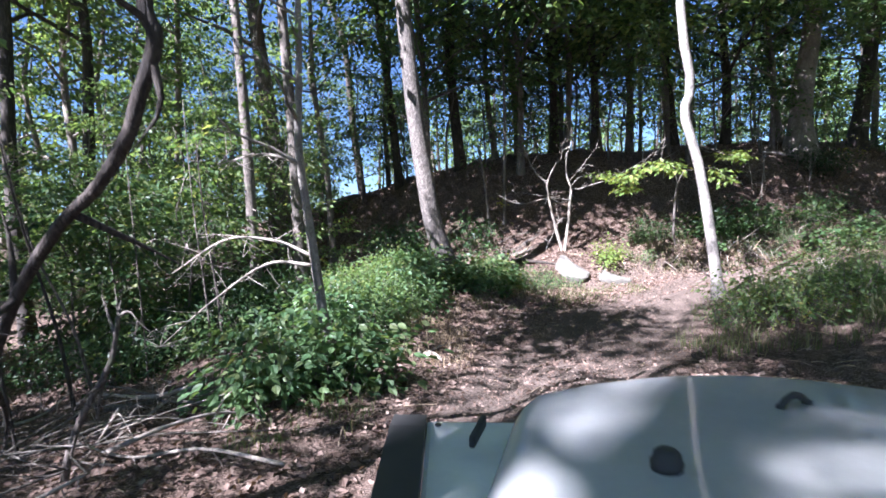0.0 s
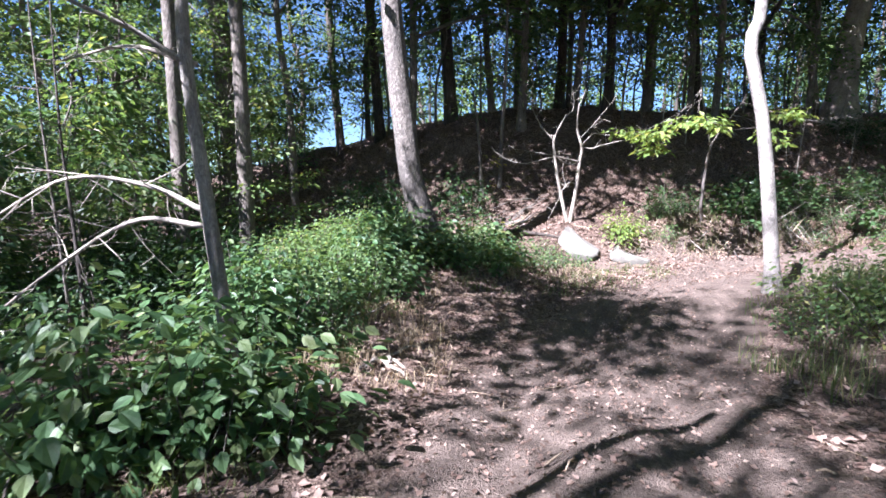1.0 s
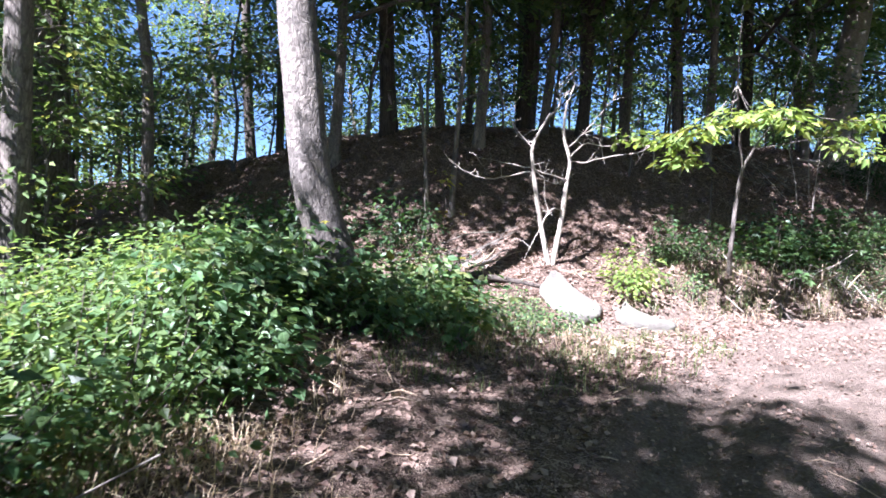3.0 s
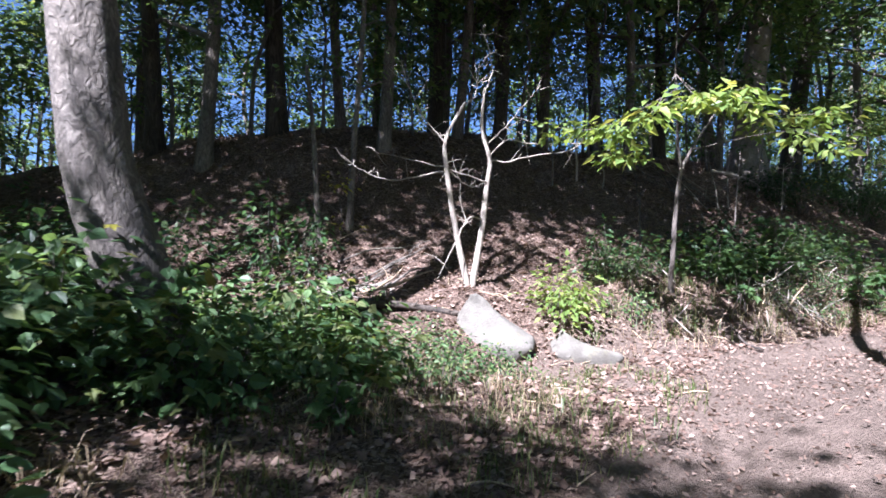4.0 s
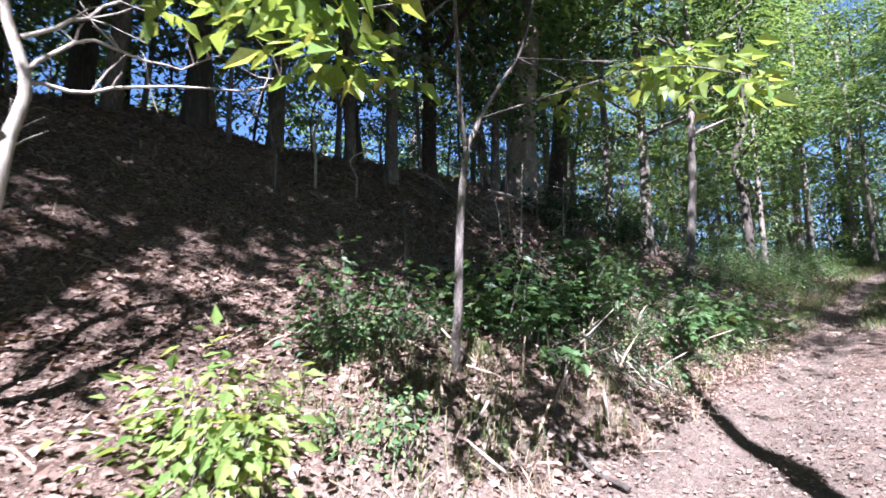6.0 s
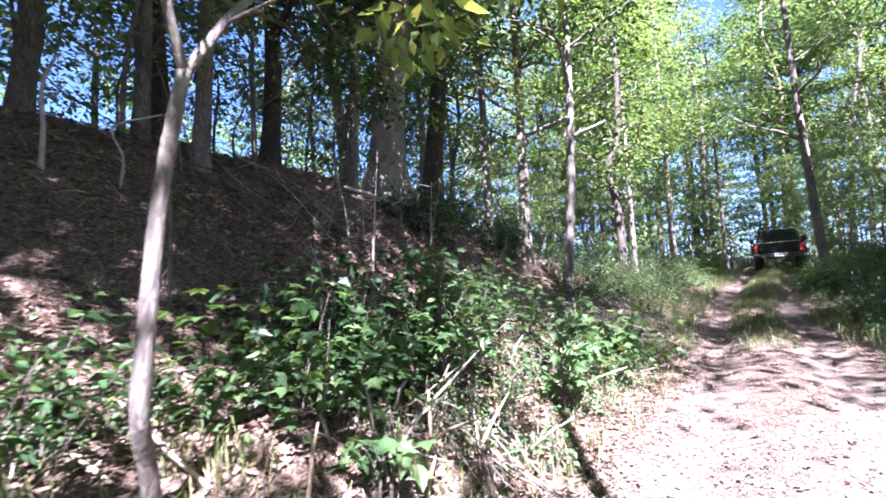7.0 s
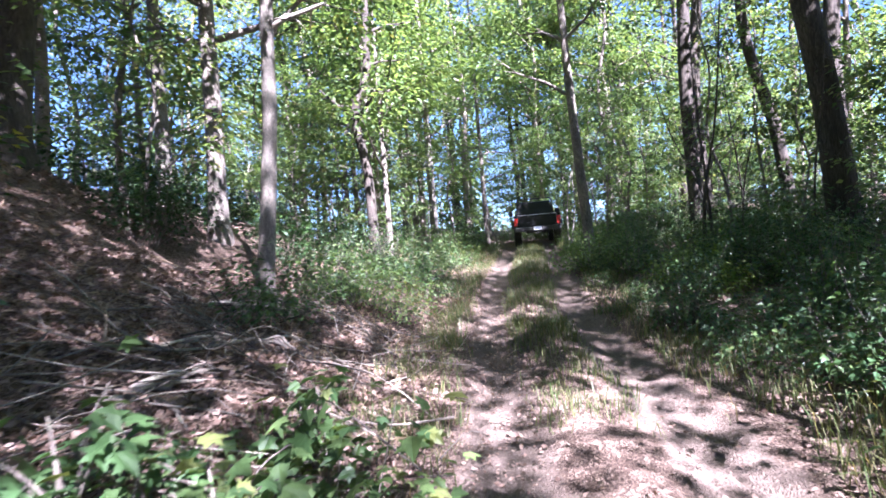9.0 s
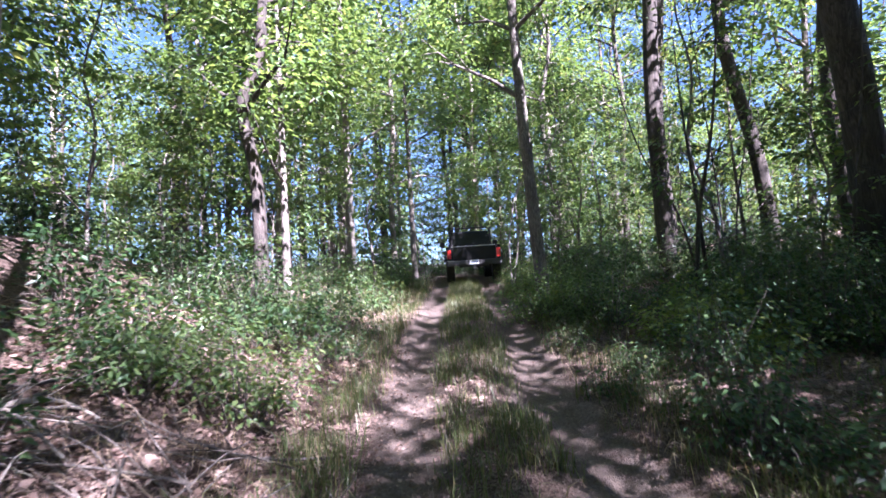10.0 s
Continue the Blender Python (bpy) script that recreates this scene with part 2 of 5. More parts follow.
class Tubes:
    """Collects tapering round limbs into one mesh."""

    def __init__(self):
        self.v, self.f, self.n = [], [], 0

    def add(self, pts, radii, sides=8, rough=0.0, rng=None, cap=True):
        p = np.asarray(pts, float)
        r = np.asarray(radii, float)
        t = np.gradient(p, axis=0)
        t /= np.linalg.norm(t, axis=1)[:, None] + 1e-9
        ref = np.array([1.0, 0, 0]) if abs(t[0][0]) < 0.8 else np.array([0, 1.0, 0])
        u = np.cross(t[0], ref)
        u /= np.linalg.norm(u)
        ang = np.linspace(0, 2 * np.pi, sides, endpoint=False)
        rings = []
        for k in range(len(p)):
            u = u - t[k] * (u @ t[k])
            u /= np.linalg.norm(u) + 1e-9
            w = np.cross(t[k], u)
            rr = r[k] * (1 + (rough * (rng.random(sides) - 0.5) if rough else 0))
            rings.append(p[k] + (np.cos(ang) * rr)[:, None] * u + (np.sin(ang) * rr)[:, None] * w)
        self.v.append(np.concatenate(rings))
        m, o = len(p), self.n
        a = np.arange(sides)
        b = (a + 1) % sides
        for k in range(m - 1):
            q = o + k * sides
            self.f += np.stack([q + a, q + b, q + sides + b, q + sides + a], 1).tolist()
        if cap:
            self.f.append((o + (m - 1) * sides + a).tolist())
            self.f.append((o + a[::-1]).tolist())
        self.n += m * sides

    def obj(self, name, mat, parent=None, label=""):
        return mesh_object(name, np.concatenate(self.v), self.f, mat, parent, label, smooth=True)


def curve_pts(ctrl, count):
    """A smooth line through control points (Catmull-Rom)."""
    c = np.asarray(ctrl, float)
    c = np.vstack([2 * c[0] - c[1], c, 2 * c[-1] - c[-2]])
    out = []
    seg = len(c) - 3
    for s in np.linspace(0, seg - 1e-6, count):
        i = int(s)
        t = s - i
        p0, p1, p2, p3 = c[i:i + 4]
        out.append(0.5 * (2 * p1 + (p2 - p0) * t + (2 * p0 - 5 * p1 + 4 * p2 - p3) * t * t + (3 * p1 - p0 - 3 * p2 + p3) * t ** 3))
    return np.array(out)


def unit(v):
    return v / (np.linalg.norm(v, axis=-1, keepdims=True) + 1e-9)


def leaf_mesh(pos, along, up, length, width):
    """Folded pointed leaves: six points and four faces each."""
    along = unit(along)
    side = unit(np.cross(along, up))
    nrm = np.cross(side, along)
    L, W = length[:, None], width[:, None]
    v = np.stack([pos,
                  pos + along * L * 0.38 + side * W * 0.5 + nrm * L * 0.07,
                  pos + along * L - nrm * L * 0.10,
                  pos + along * L * 0.38 - side * W * 0.5 + nrm * L * 0.07], 1).reshape(-1, 3)
    k = np.arange(len(pos))[:, None] * 4
    f = np.concatenate([k + [0, 1, 2], k + [0, 2, 3]])
    return v, f


def lobed_mesh(pos, along, up, length):
    """Broad leaves with five points, like a maple's."""
    along = unit(along)
    side = unit(np.cross(along, up))
    nrm = np.cross(side, along)
    L = length[:, None]
    shape = [(0, 0, 0), (0.10, 0.22, 0.02), (0.02, 0.42, -0.03), (0.32, 0.30, 0.03), (0.52, 0.56, -0.05), (0.58, 0.22, 0.03), (1.0, 0, -0.10),
             (0.58, -0.22, 0.03), (0.52, -0.56, -0.05), (0.32, -0.30, 0.03), (0.02, -0.42, -0.03), (0.10, -0.22, 0.02)]
    v = np.stack([pos + along * L * a + side * L * s + nrm * L * h for a, s, h in shape], 1).reshape(-1, 3)
    k = np.arange(len(pos))[:, None] * 12
    tri = [(0, 1, 5), (0, 5, 6), (0, 6, 7), (0, 7, 11), (1, 3, 5), (1, 2, 3), (3, 4, 5), (7, 9, 11), (9, 10, 11), (7, 8, 9)]
    f = np.concatenate([k + list(t) for t in tri])
    return v, f


def oval_mesh(pos, along, up, length):
    """Broad oval leaves with a folded midrib and a pointed tip."""
    along = unit(along)
    side = unit(np.cross(along, up))
    nrm = np.cross(side, along)
    L = length[:, None]
    shape = [(0, 0, 0), (0.18, 0.22, 0.04), (0.45, 0.33, 0.05), (0.75, 0.2, 0.0), (1.0, 0, -0.14), (0.75, -0.2, 0.0), (0.45, -0.33, 0.05), (0.18, -0.22, 0.04)]
    v = np.stack([pos + along * L * a + side * L * s + nrm * L * h for a, s, h in shape], 1).reshape(-1, 3)
    k = np.arange(len(pos))[:, None] * 8
    f = np.concatenate([k + list(t) for t in [(0, 1, 2), (0, 2, 3), (0, 3, 4), (0, 4, 5), (0, 5, 6), (0, 6, 7)]])
    return v, f


def sprays(rng, tips, dirs, leaves, spread, leaf, flat=0.35, lobed=False):
    """Leaves in loose, layered sprays round twig ends."""
    n = len(tips)
    c = np.repeat(tips, leaves, 0)
    d = np.repeat(unit(dirs), leaves, 0)
    m = len(c)
    off = rng.normal(0, 1, (m, 3)) * spread * [1, 1, flat]
    pos = c + off + d * rng.uniform(-0.8, 0.6, (m, 1)) * spread
    along = unit(off * [1, 1, 0.3] + d * spread * 0.5 + rng.normal(0, 0.35, (m, 3)) * spread) - [0, 0, 0.35]
    up = np.array([0, 0, 1.0]) + rng.normal(0, 0.38, (m, 3))
    size = leaf * rng.uniform(0.6, 1.3, m)
    if lobed == "oval":
        return oval_mesh(pos, along, up, size)
    if lobed:
        return lobed_mesh(pos, along, up, size)
    return leaf_mesh(pos, along, up, size, size * rng.uniform(0.45, 0.7, m))


# ---------------------------------------------------------------- ground
def axis(fine0, fine1, step, far0, far1):
    inner = np.arange(fine0, fine1 + 1e-6, step)
    grow = []
    d, x = step, fine1
    while x < far1:
        d *= 1.22
        x += d
        grow.append(x)
    low = []
    d, x = step, fine0
    while x > far0:
        d *= 1.22
        x -= d
        low.append(x)
    return np.array(low[::-1] + inner.tolist() + grow)


def build_ground():
    xs, ys = axis(-12, 36, 0.22, -900, 900), axis(-4, 25, 0.22, -900, 900)
    X, Y = np.meshgrid(xs, ys)
    x, y = X.ravel(), Y.ravel()
    z = ground_z(x, y)
    rng = np.random.default_rng(3)
    z = z + rng.normal(0, 0.012, len(z))
    nx, ny = len(xs), len(ys)
    i = np.arange(nx * ny).reshape(ny, nx)
    f = np.stack([i[:-1, :-1], i[:-1, 1:], i[1:, 1:], i[1:, :-1]], -1).reshape(-1, 4)
    ob = mesh_object("ground", np.stack([x, y, z], 1), f, FOREST_FLOOR, smooth=True)
    d, s = track_centre(x, y)
    rut = np.exp(-((d - 0.75) / 0.42) ** 2)
    open_dirt = sstep(1.9, 0.9, d) * (1.0 - 0.65 * sstep(9, 13, x))
    apron = sstep(2.4, 0.6, np.hypot((x - 7) / 2.6, (y - 13.4)))
    at = ob.data.attributes.new("track", 'FLOAT', 'POINT')
    at.data.foreach_set("value", np.clip(np.maximum(np.maximum(rut, open_dirt * 0.75), apron * 0.9), 0, 1))
    return tagged(ob, "brown forest ground with leaf litter and a dirt track", "ground", kind="structure")


ground = build_ground()


# ---------------------------------------------------------------- trees
def grow(rng, tubes, pts, radii, height, first, limbs, reach, rise=0.5, sides=6, spray_every=3, droop=0.0):
    """Limbs with side twigs along a trunk; gives back the twig ends and their ways."""
    tips, ways = [], []
    zs = pts[:, 2] - pts[0, 2]
    for k in range(limbs):
        h = height * (first + (1 - first) * (k + rng.random()) / limbs)
        i = int(np.clip(np.searchsorted(zs, h), 1, len(pts) - 1))
        base = pts[i]
        a = rng.uniform(0, 2 * np.pi) + k * 2.4
        frac = (h / height - first) / (1 - first + 1e-6)
        ln = reach * (1.1 - 0.65 * frac) * rng.uniform(0.6, 1.2)
        out = np.array([np.cos(a), np.sin(a), 0])
        c = [base]
        for s in (0.35, 0.7, 1.0):
            c.append(base + out * ln * s + np.array([0, 0, ln * s * rise * rng.uniform(0.6, 1.3) - droop * ln * s * s]) + rng.normal(0, 0.07 * ln, 3) * s)
        limb = curve_pts(c, 7)
        r0 = min(radii[i] * 0.55, 0.02 + 0.022 * ln)
        tubes.add(limb[::2], np.linspace(r0, 0.006, 4), 5, cap=False)
        for q in range(spray_every):
            j = int(rng.integers(2, 7))
            d = unit(out + rng.normal(0, 0.6, 3) * [1, 1, 0.4])
            tl = ln * rng.uniform(0.2, 0.45)
            tip = limb[j] + d * tl + [0, 0, 0.1 * tl]
            tubes.add(np.array([limb[j], tip]), [r0 * 0.35, 0.003], 3, cap=False)
            tips.append(tip)
            ways.append(d)
        tips.append(limb[-1])
        ways.append(out)
    return np.array(tips), np.array(ways)


def make_tree(name, label, height, r, seed, bark, leafmat, ctrl=None, first=0.4, limbs=14, reach=3.2, twigs=3, leaves=45, spread=0.42, leaf=0.13,
              at=(0, 0, 0), group="", lobed=False, sides=10, flare=1.35, rise=0.5, top=0.25, category="tree", flat=0.35, droop=0.0):
    rng = np.random.default_rng(seed)
    root = thing(name, label, category, at, group)
    if ctrl is None:
        w = height * 0.02
        ctrl = [(0, 0, -0.35)] + [(rng.normal(0, w) * k / 3, rng.normal(0, w) * k / 3, height * k / 5) for k in range(1, 6)]
    pts = curve_pts(ctrl, 22)
    hgt = pts[-1, 2]
    q = np.clip(pts[:, 2] / hgt, 0, 1)
    radii = r * (1 - (1 - top) * q) + r * (flare - 1) * np.exp(-np.clip(pts[:, 2], 0, None) / (1.2 * r + 0.02))
    tubes = Tubes()
    tubes.add(pts, radii, sides, 0.10, rng)
    tips, ways = grow(rng, tubes, pts, radii, hgt, first, limbs, reach, rise, spray_every=twigs, droop=droop)
    tubes.obj("trunk", bark, root)
    if leaves:
        v, f = sprays(rng, tips, ways, leaves, spread, leaf, flat, lobed)
        mesh_object("crown", v, f, leafmat, root)
    return root


def free_of_way(x, y, margin=2.2):
    return float(track_centre(np.array(x), np.array(y))[0]) > margin


FOREST = "trees of the forest"
kinds = []
for k in range(5):
    hgt = (17, 20, 15, 22, 18)[k]
    kinds.append(make_tree("forest_tree", "tall slender forest tree with green leaves", hgt, (0.13, 0.18, 0.11, 0.22, 0.15)[k], 40 + k,
                           (BARK_GREY, BARK_DARK, BARK_GREY, BARK_DARK, BARK_BEECH)[k], (LEAF_GREEN, LEAF_LIGHT, LEAF_GREEN, LEAF_GREEN, LEAF_LIGHT)[k],
                           first=(0.28, 0.34, 0.2, 0.36, 0.25)[k], limbs=19, reach=(3.0, 3.6, 2.6, 4.0, 3.2)[k], leaves=62, spread=0.58, leaf=0.215, flat=0.22, group=FOREST))
under = []
for k in range(4):
    hgt = (4.5, 6.0, 3.6, 7.5)[k]
    under.append(make_tree("understory_tree", "thin leafy understory sapling of the forest", hgt, (0.03, 0.04, 0.025, 0.05)[k], 60 + k, BARK_GREY,
                           (LEAF_GREEN, LEAF_LIGHT, LEAF_BUSH, LEAF_GREEN)[k], first=0.12, limbs=14, reach=(1.3, 1.6, 1.1, 1.9)[k], twigs=3, leaves=32, spread=0.27, leaf=0.13, flat=0.22,
                           sides=6, group="understory saplings"))

# where trees of the frames stand, so that the scattered ones keep off
TAKEN = [(0.2, 11.4), (5.4, 10.0), (3.6, 15.3), (-5.4, 17), (-1.8, 6.7), (1.5, 17.6), (2.1, 17.2), (6.8, 14.9), (14.3, 20.6), (18.4, 18.1), (17.6, 21.9), (20.6, 20.3), (33, 18.5), (26.8, 12.6), (21.4, 22.2), (27.5, 18.9), (34, 16.4), (26.1, 18.9),
         (23, 7.3), (27.4, 6.3), (8, 19.8), (-3.2, 15.6)]


def scatter(rng, count, x0, x1, y0, y1, gap, ok):
    done = []
    tries = 0
    while len(done) < count and tries < count * 60:
        tries += 1
        x, y = rng.uniform(x0, x1), rng.uniform(y0, y1)
        if not ok(x, y) or any((x - a) ** 2 + (y - b) ** 2 < gap * gap for a, b in done) or any((x - a) ** 2 + (y - b) ** 2 < 1.0 for a, b in TAKEN):
            continue
        done.append((x, y))
    return done


LIT = [(0.0, 8.0, 1.4), (10.6, 19.3, 0.6), (12.6, 16.3, 0.6), (-1.2, 10.8, 2.3), (3.5, 15.3, 2.7), (6.0, 14.6, 2.0), (9.0, 15.4, 1.4), (7.4, 15.2, 1.3), (5.0, 12.4, 1.7), (20, 14.8, 1.6), (22, 14.4, 1.4), (-1.5, 5.5, 1.0)]


GLADE = [(-6.5, 14.0, 3.0)]
OPEN_SPOTS = [(20.8, 18.8), (21.5, 9.0), (26.4, 10.6), (32.2, 10.2)]


def lets_sun(x, y, tall=(8, 11, 14), lit=LIT):
    """Whether a tree here leaves the clearings in the sun."""
    for z in tall:
        a, b = x - SUN_FROM.x / SUN_FROM.z * (z - 1), y - SUN_FROM.y / SUN_FROM.z * (z - 1)
        if any((a - p) ** 2 + (b - q) ** 2 < (r + 2.8) ** 2 for p, q, r in lit):
            return False
    return True


def bank_over(x, y):
    return y - float(np.interp(x, FOOT_X, FOOT_Y))


def plant(kindlist, spots, rng, sink=0.0):
    for k, (x, y) in enumerate(spots):
        src = kindlist[int(rng.integers(len(kindlist)))]
        m = pose(x, y, gz(x, y) - sink, rng.normal(0, 2.5), rng.normal(0, 2.5), rng.uniform(0, 360))
        if src in kinds and (not lets_sun(x, y, lit=GLADE) or any((x - a) ** 2 + (y - b) ** 2 < 0.5 for a, b in OPEN_SPOTS)):
            continue
        copy_thing(src, m)


rng = np.random.default_rng(11)
# beyond the crest, along the bank, and on both sides of the track
plant(kinds, scatter(rng, 27, -24, 40, 21.5, 40, 2.6, lambda x, y: bank_over(x, y) > 5.5), rng)
plant([kinds[1], kinds[4], kinds[0]], scatter(rng, 12, -26, -6, 9, 22, 3.2, lambda x, y: free_of_way(x, y, 3.5) and lets_sun(x, y)), rng)
plant([kinds[1], kinds[4], kinds[0], kinds[4]], scatter(rng, 20, 20, 50, 2, 30, 2.9, lambda x, y: free_of_way(x, y, 2.8) and lets_sun(x, y)), rng)
# mostly unseen trees to the south and behind, added for the shade they cast
plant(kinds, scatter(rng, 9, 3, 30, -12, 7, 2.8, lambda x, y: free_of_way(x, y, 4.0) and lets_sun(x, y)), rng)
plant(kinds, scatter(rng, 9, -14, 8, -18, -3, 2.8, lambda x, y: free_of_way(x, y, 2.5) and lets_sun(x, y)), rng)
plant(kinds, scatter(rng, 9, -3, 14, 20.2, 22.5, 1.5, lambda x, y: bank_over(x, y) > 5.2), rng)
for x, y in [(-10.2, 12.2), (-9.6, 14.2), (-12.4, 12.0)]:
    copy_thing(kinds[1], pose(x, y, gz(x, y), 0, 0, 37 * x))
# unseen trees added to shade the near track, its right side and the pickup
for x, y in [(-9.4, -3.8), (-6.4, -5.2), (6.8, 3.0), (9.8, 4.6), (20.4, 6.2)]:
    copy_thing(kinds[3], pose(x, y, gz(x, y), 0, 0, 50 * x))
# more unseen trees, added to shade the left understory and the right-hand brush
for x, y in [(-14, 0.5), (-15.5, -2.5), (-12.8, -3.6), (-17, 2.6), (14.5, 5.2), (16.6, 5.4), (15.5, 3.4), (18.4, 4.8)]:
    copy_thing(kinds[2], pose(x, y, gz(x, y), 0, 0, 41 * x))
for x, y in [(38.5, 17.8), (42, 21.2), (42.5, 14.0), (39.5, 22.5)]:
    copy_thing(kinds[4], pose(x, y, gz(x, y), 0, 0, 23 * x))
# saplings added out of view on the left to shade the hollow there
for x, y in [(-8.6, 3.4), (-7.4, 2.4), (-9.4, 5.2), (-8.2, 6.5), (-10, 7.8), (-7.6, 1.0), (-9.0, 8.6), (-8.0, -0.4)]:
    copy_thing(under[3], pose(x, y, gz(x, y), 0, 0, 61 * x))
for k, (x, y) in enumerate([(-5.2, 10.2), (-6.4, 11.6), (-7.6, 10.4), (-5.6, 8.6), (-8.6, 12.6), (-6.9, 9.3)]):
    copy_thing(under[(0, 2)[k % 2]], pose(x, y, gz(x, y), 0, 0, 61 * x))
# one more added tree out of view, shading the brush at the left
copy_thing(kinds[3], pose(-16, 5.5, gz(-16, 5.5)))
for k, (x, y) in enumerate([(40.0, 14.6), (41, 12.6), (41.5, 16.0), (43, 13.5), (43.5, 15.2), (45, 14.5), (39.6, 12.0), (40.2, 16.9), (44, 12), (44.5, 17)]):
    copy_thing(under[(1, 3, 0)[k % 3]], pose(x, y, gz(x, y), 0, 0, 61 * x))
for x, y in [(46, 14), (48, 15.6), (47.4, 12.4), (50, 14)]:
    copy_thing(kinds[1], pose(x, y, gz(x, y), 0, 0, 61 * x))
for x, y in [(27.6, 9.4), (29.4, 8.6)]:
    copy_thing(kinds[3], pose(x, y, gz(x, y), 0, 0, 50 * x))
plant([under[1], under[3], under[0]], scatter(rng, 30, -8, 17, 19.6, 27, 1.2, lambda x, y: bank_over(x, y) > 5.0), rng)
plant([under[1]], scatter(rng, 9, -9, -3.4, 12, 19, 1.3, lambda x, y: True), rng)
plant(under, scatter(rng, 16, 28, 46, -1, 10, 1.8, lambda x, y: True), rng)
plant(under, scatter(rng, 34, -22, 40, 19.5, 34, 1.6, lambda x, y: bank_over(x, y) > 4.8), rng)
plant(under, scatter(rng, 26, -20, -3.0, 3, 22, 1.5, lambda x, y: free_of_way(x, y, 4.0) and lets_sun(x, y, (3, 5))), rng)
plant([under[1], under[3], under[1], under[0]], scatter(rng, 40, 17, 50, 1, 30, 1.6, lambda x, y: free_of_way(x, y, 2.6)), rng)
plant(under, scatter(rng, 14, 8, 24, 2, 9.5, 1.6, lambda x, y: free_of_way(x, y, 3.0)), rng)
plant([kinds[1], kinds[4]], scatter(rng, 12, 40, 58, 4, 30, 2.6, lambda x, y: free_of_way(x, y, 3.0)), rng)
plant([under[1], under[1], under[3]], scatter(rng, 36, 27, 50, 3, 28, 1.8, lambda x, y: free_of_way(x, y, 2.6)), rng)
for src in kinds:
    src.matrix_basis = pose(-30 - 3 * kinds.index(src), 30, gz(-30 - 3 * kinds.index(src), 30))
for src in under:
    src.matrix_basis = pose(-28 - 2 * under.index(src), 12, gz(-28 - 2 * under.index(src), 12))


def far_woods():
    rng = np.random.default_rng(21)
    tubes = Tubes()
    tips, ways = [], []
    for k in range(235):
        a = rng.uniform(-0.9, 3.0) if k < 210 else rng.uniform(2.5, 5.4)
        d = rng.uniform(40, 95)
        x, y = 8 + d * np.cos(a), 12 + d * np.sin(a)
        if not free_of_way(x, y, 3.5):
            continue
        z = gz(x, y)
        h = rng.uniform(14, 22)
        p = np.array([[x, y, z - 0.4], [x + rng.normal(0, 0.3), y + rng.normal(0, 0.3), z + h * 0.5], [x + rng.normal(0, 0.7), y + rng.normal(0, 0.7), z + h]])
        tubes.add(p, [0.22, 0.15, 0.04], 5, cap=False)
        m = 21
        hh = 0.02 + 0.98 * rng.uniform(0, 1.0, m) ** 1.4
        rad = 3.4 * np.sqrt(rng.random(m)) * (1.15 - 0.6 * hh)
        aa = rng.uniform(0, 2 * np.pi, m)
        tips.append(np.stack([x + rad * np.cos(aa), y + rad * np.sin(aa), z + h * hh], 1))
        ways.append(np.stack([np.cos(aa), np.sin(aa), 0 * aa], 1))
    root = thing("far_woods", "distant woods of green trees behind the track", "woods")
    tagged(root, kind="stuff")
    tagged(tubes.obj("trunks", BARK_DARK, root), kind="stuff")
    for k, mat in enumerate((LEAF_LIGHT, LEAF_GREEN)):
        v, f = sprays(rng, np.concatenate(tips[k::2]), np.concatenate(ways[k::2]), 40, 1.0, 0.55, 0.6)
        tagged(mesh_object("foliage", v, f, mat, root), kind="stuff")


far_woods()

# ---------------------------------------------------------------- trees that stand out
def own_tree(name, label, spots, r, seed, bark, leafmat, **kw):
    """A tree by the line of its trunk: world points, base first."""
    x, y, z = spots[0]
    ctrl = [(0, 0, -0.4)] + [(a - x, b - y, c - z) for a, b, c in spots]
    ctrl[1] = (0, 0, 0.0)
    return make_tree(name, label, 0, r, seed, bark, leafmat, ctrl=ctrl, at=(x, y, z), **kw)


def up(x, y, *more):
    return [(x, y, gz(x, y))] + list(more)


own_tree("leaning_tree", "thick leaning tree with pale sunlit scaly bark", up(0.12, 12.75, (0.0, 12.75, 1.05), (-0.28, 12.75, 1.9), (-0.45, 12.75, 3.25), (-0.62, 12.75, 5.0), (-0.75, 12.75, 7.3), (-1.05, 12.75, 13), (-1.35, 12.75, 18)),
         0.25, 171, BARK_PLATES, LEAF_GREEN, first=0.64, limbs=32, reach=3.1, sides=20, leaves=120, spread=0.95, leaf=0.25)
own_tree("crooked_tree", "slim crooked tree with pale grey bark", up(5.62, 10.55, (5.46, 10.6, 1.8), (5.27, 10.6, 3.0), (5.0, 10.55, 3.95), (5.12, 10.5, 4.55), (4.9, 10.4, 6.1), (5.2, 10.3, 9), (5.6, 10.4, 14), (5.7, 10.5, 19)),
         0.11, 72, BARK_PALE, LEAF_LIGHT, first=0.53, limbs=32, reach=4.2, leaves=125, spread=0.9, leaf=0.23, flare=1.6)
# out-of-view tree, added so that its crown shades the ground by the leaning tree
own_tree("tall_tree", "unseen slim tree with a narrow crown, added to shade the track's edge", up(-6.3, 5.2, (-6.3, 5.2, 4), (-6.3, 5.2, 8), (-6.2, 5.2, 11.4)), 0.10, 170, BARK_GREY, LEAF_GREEN, first=0.78, limbs=10, reach=1.4, leaves=46, spread=0.5, leaf=0.2)
own_tree("tall_tree", "tall slim tree with a high crown below the bank", up(-3.9, 13.6, (-3.9, 13.6, 5), (-4.0, 13.6, 10), (-4, 13.6, 19)), 0.17, 172, BARK_GREY, LEAF_LIGHT, first=0.58, limbs=30, reach=3.6, leaves=110, spread=0.95, leaf=0.25)
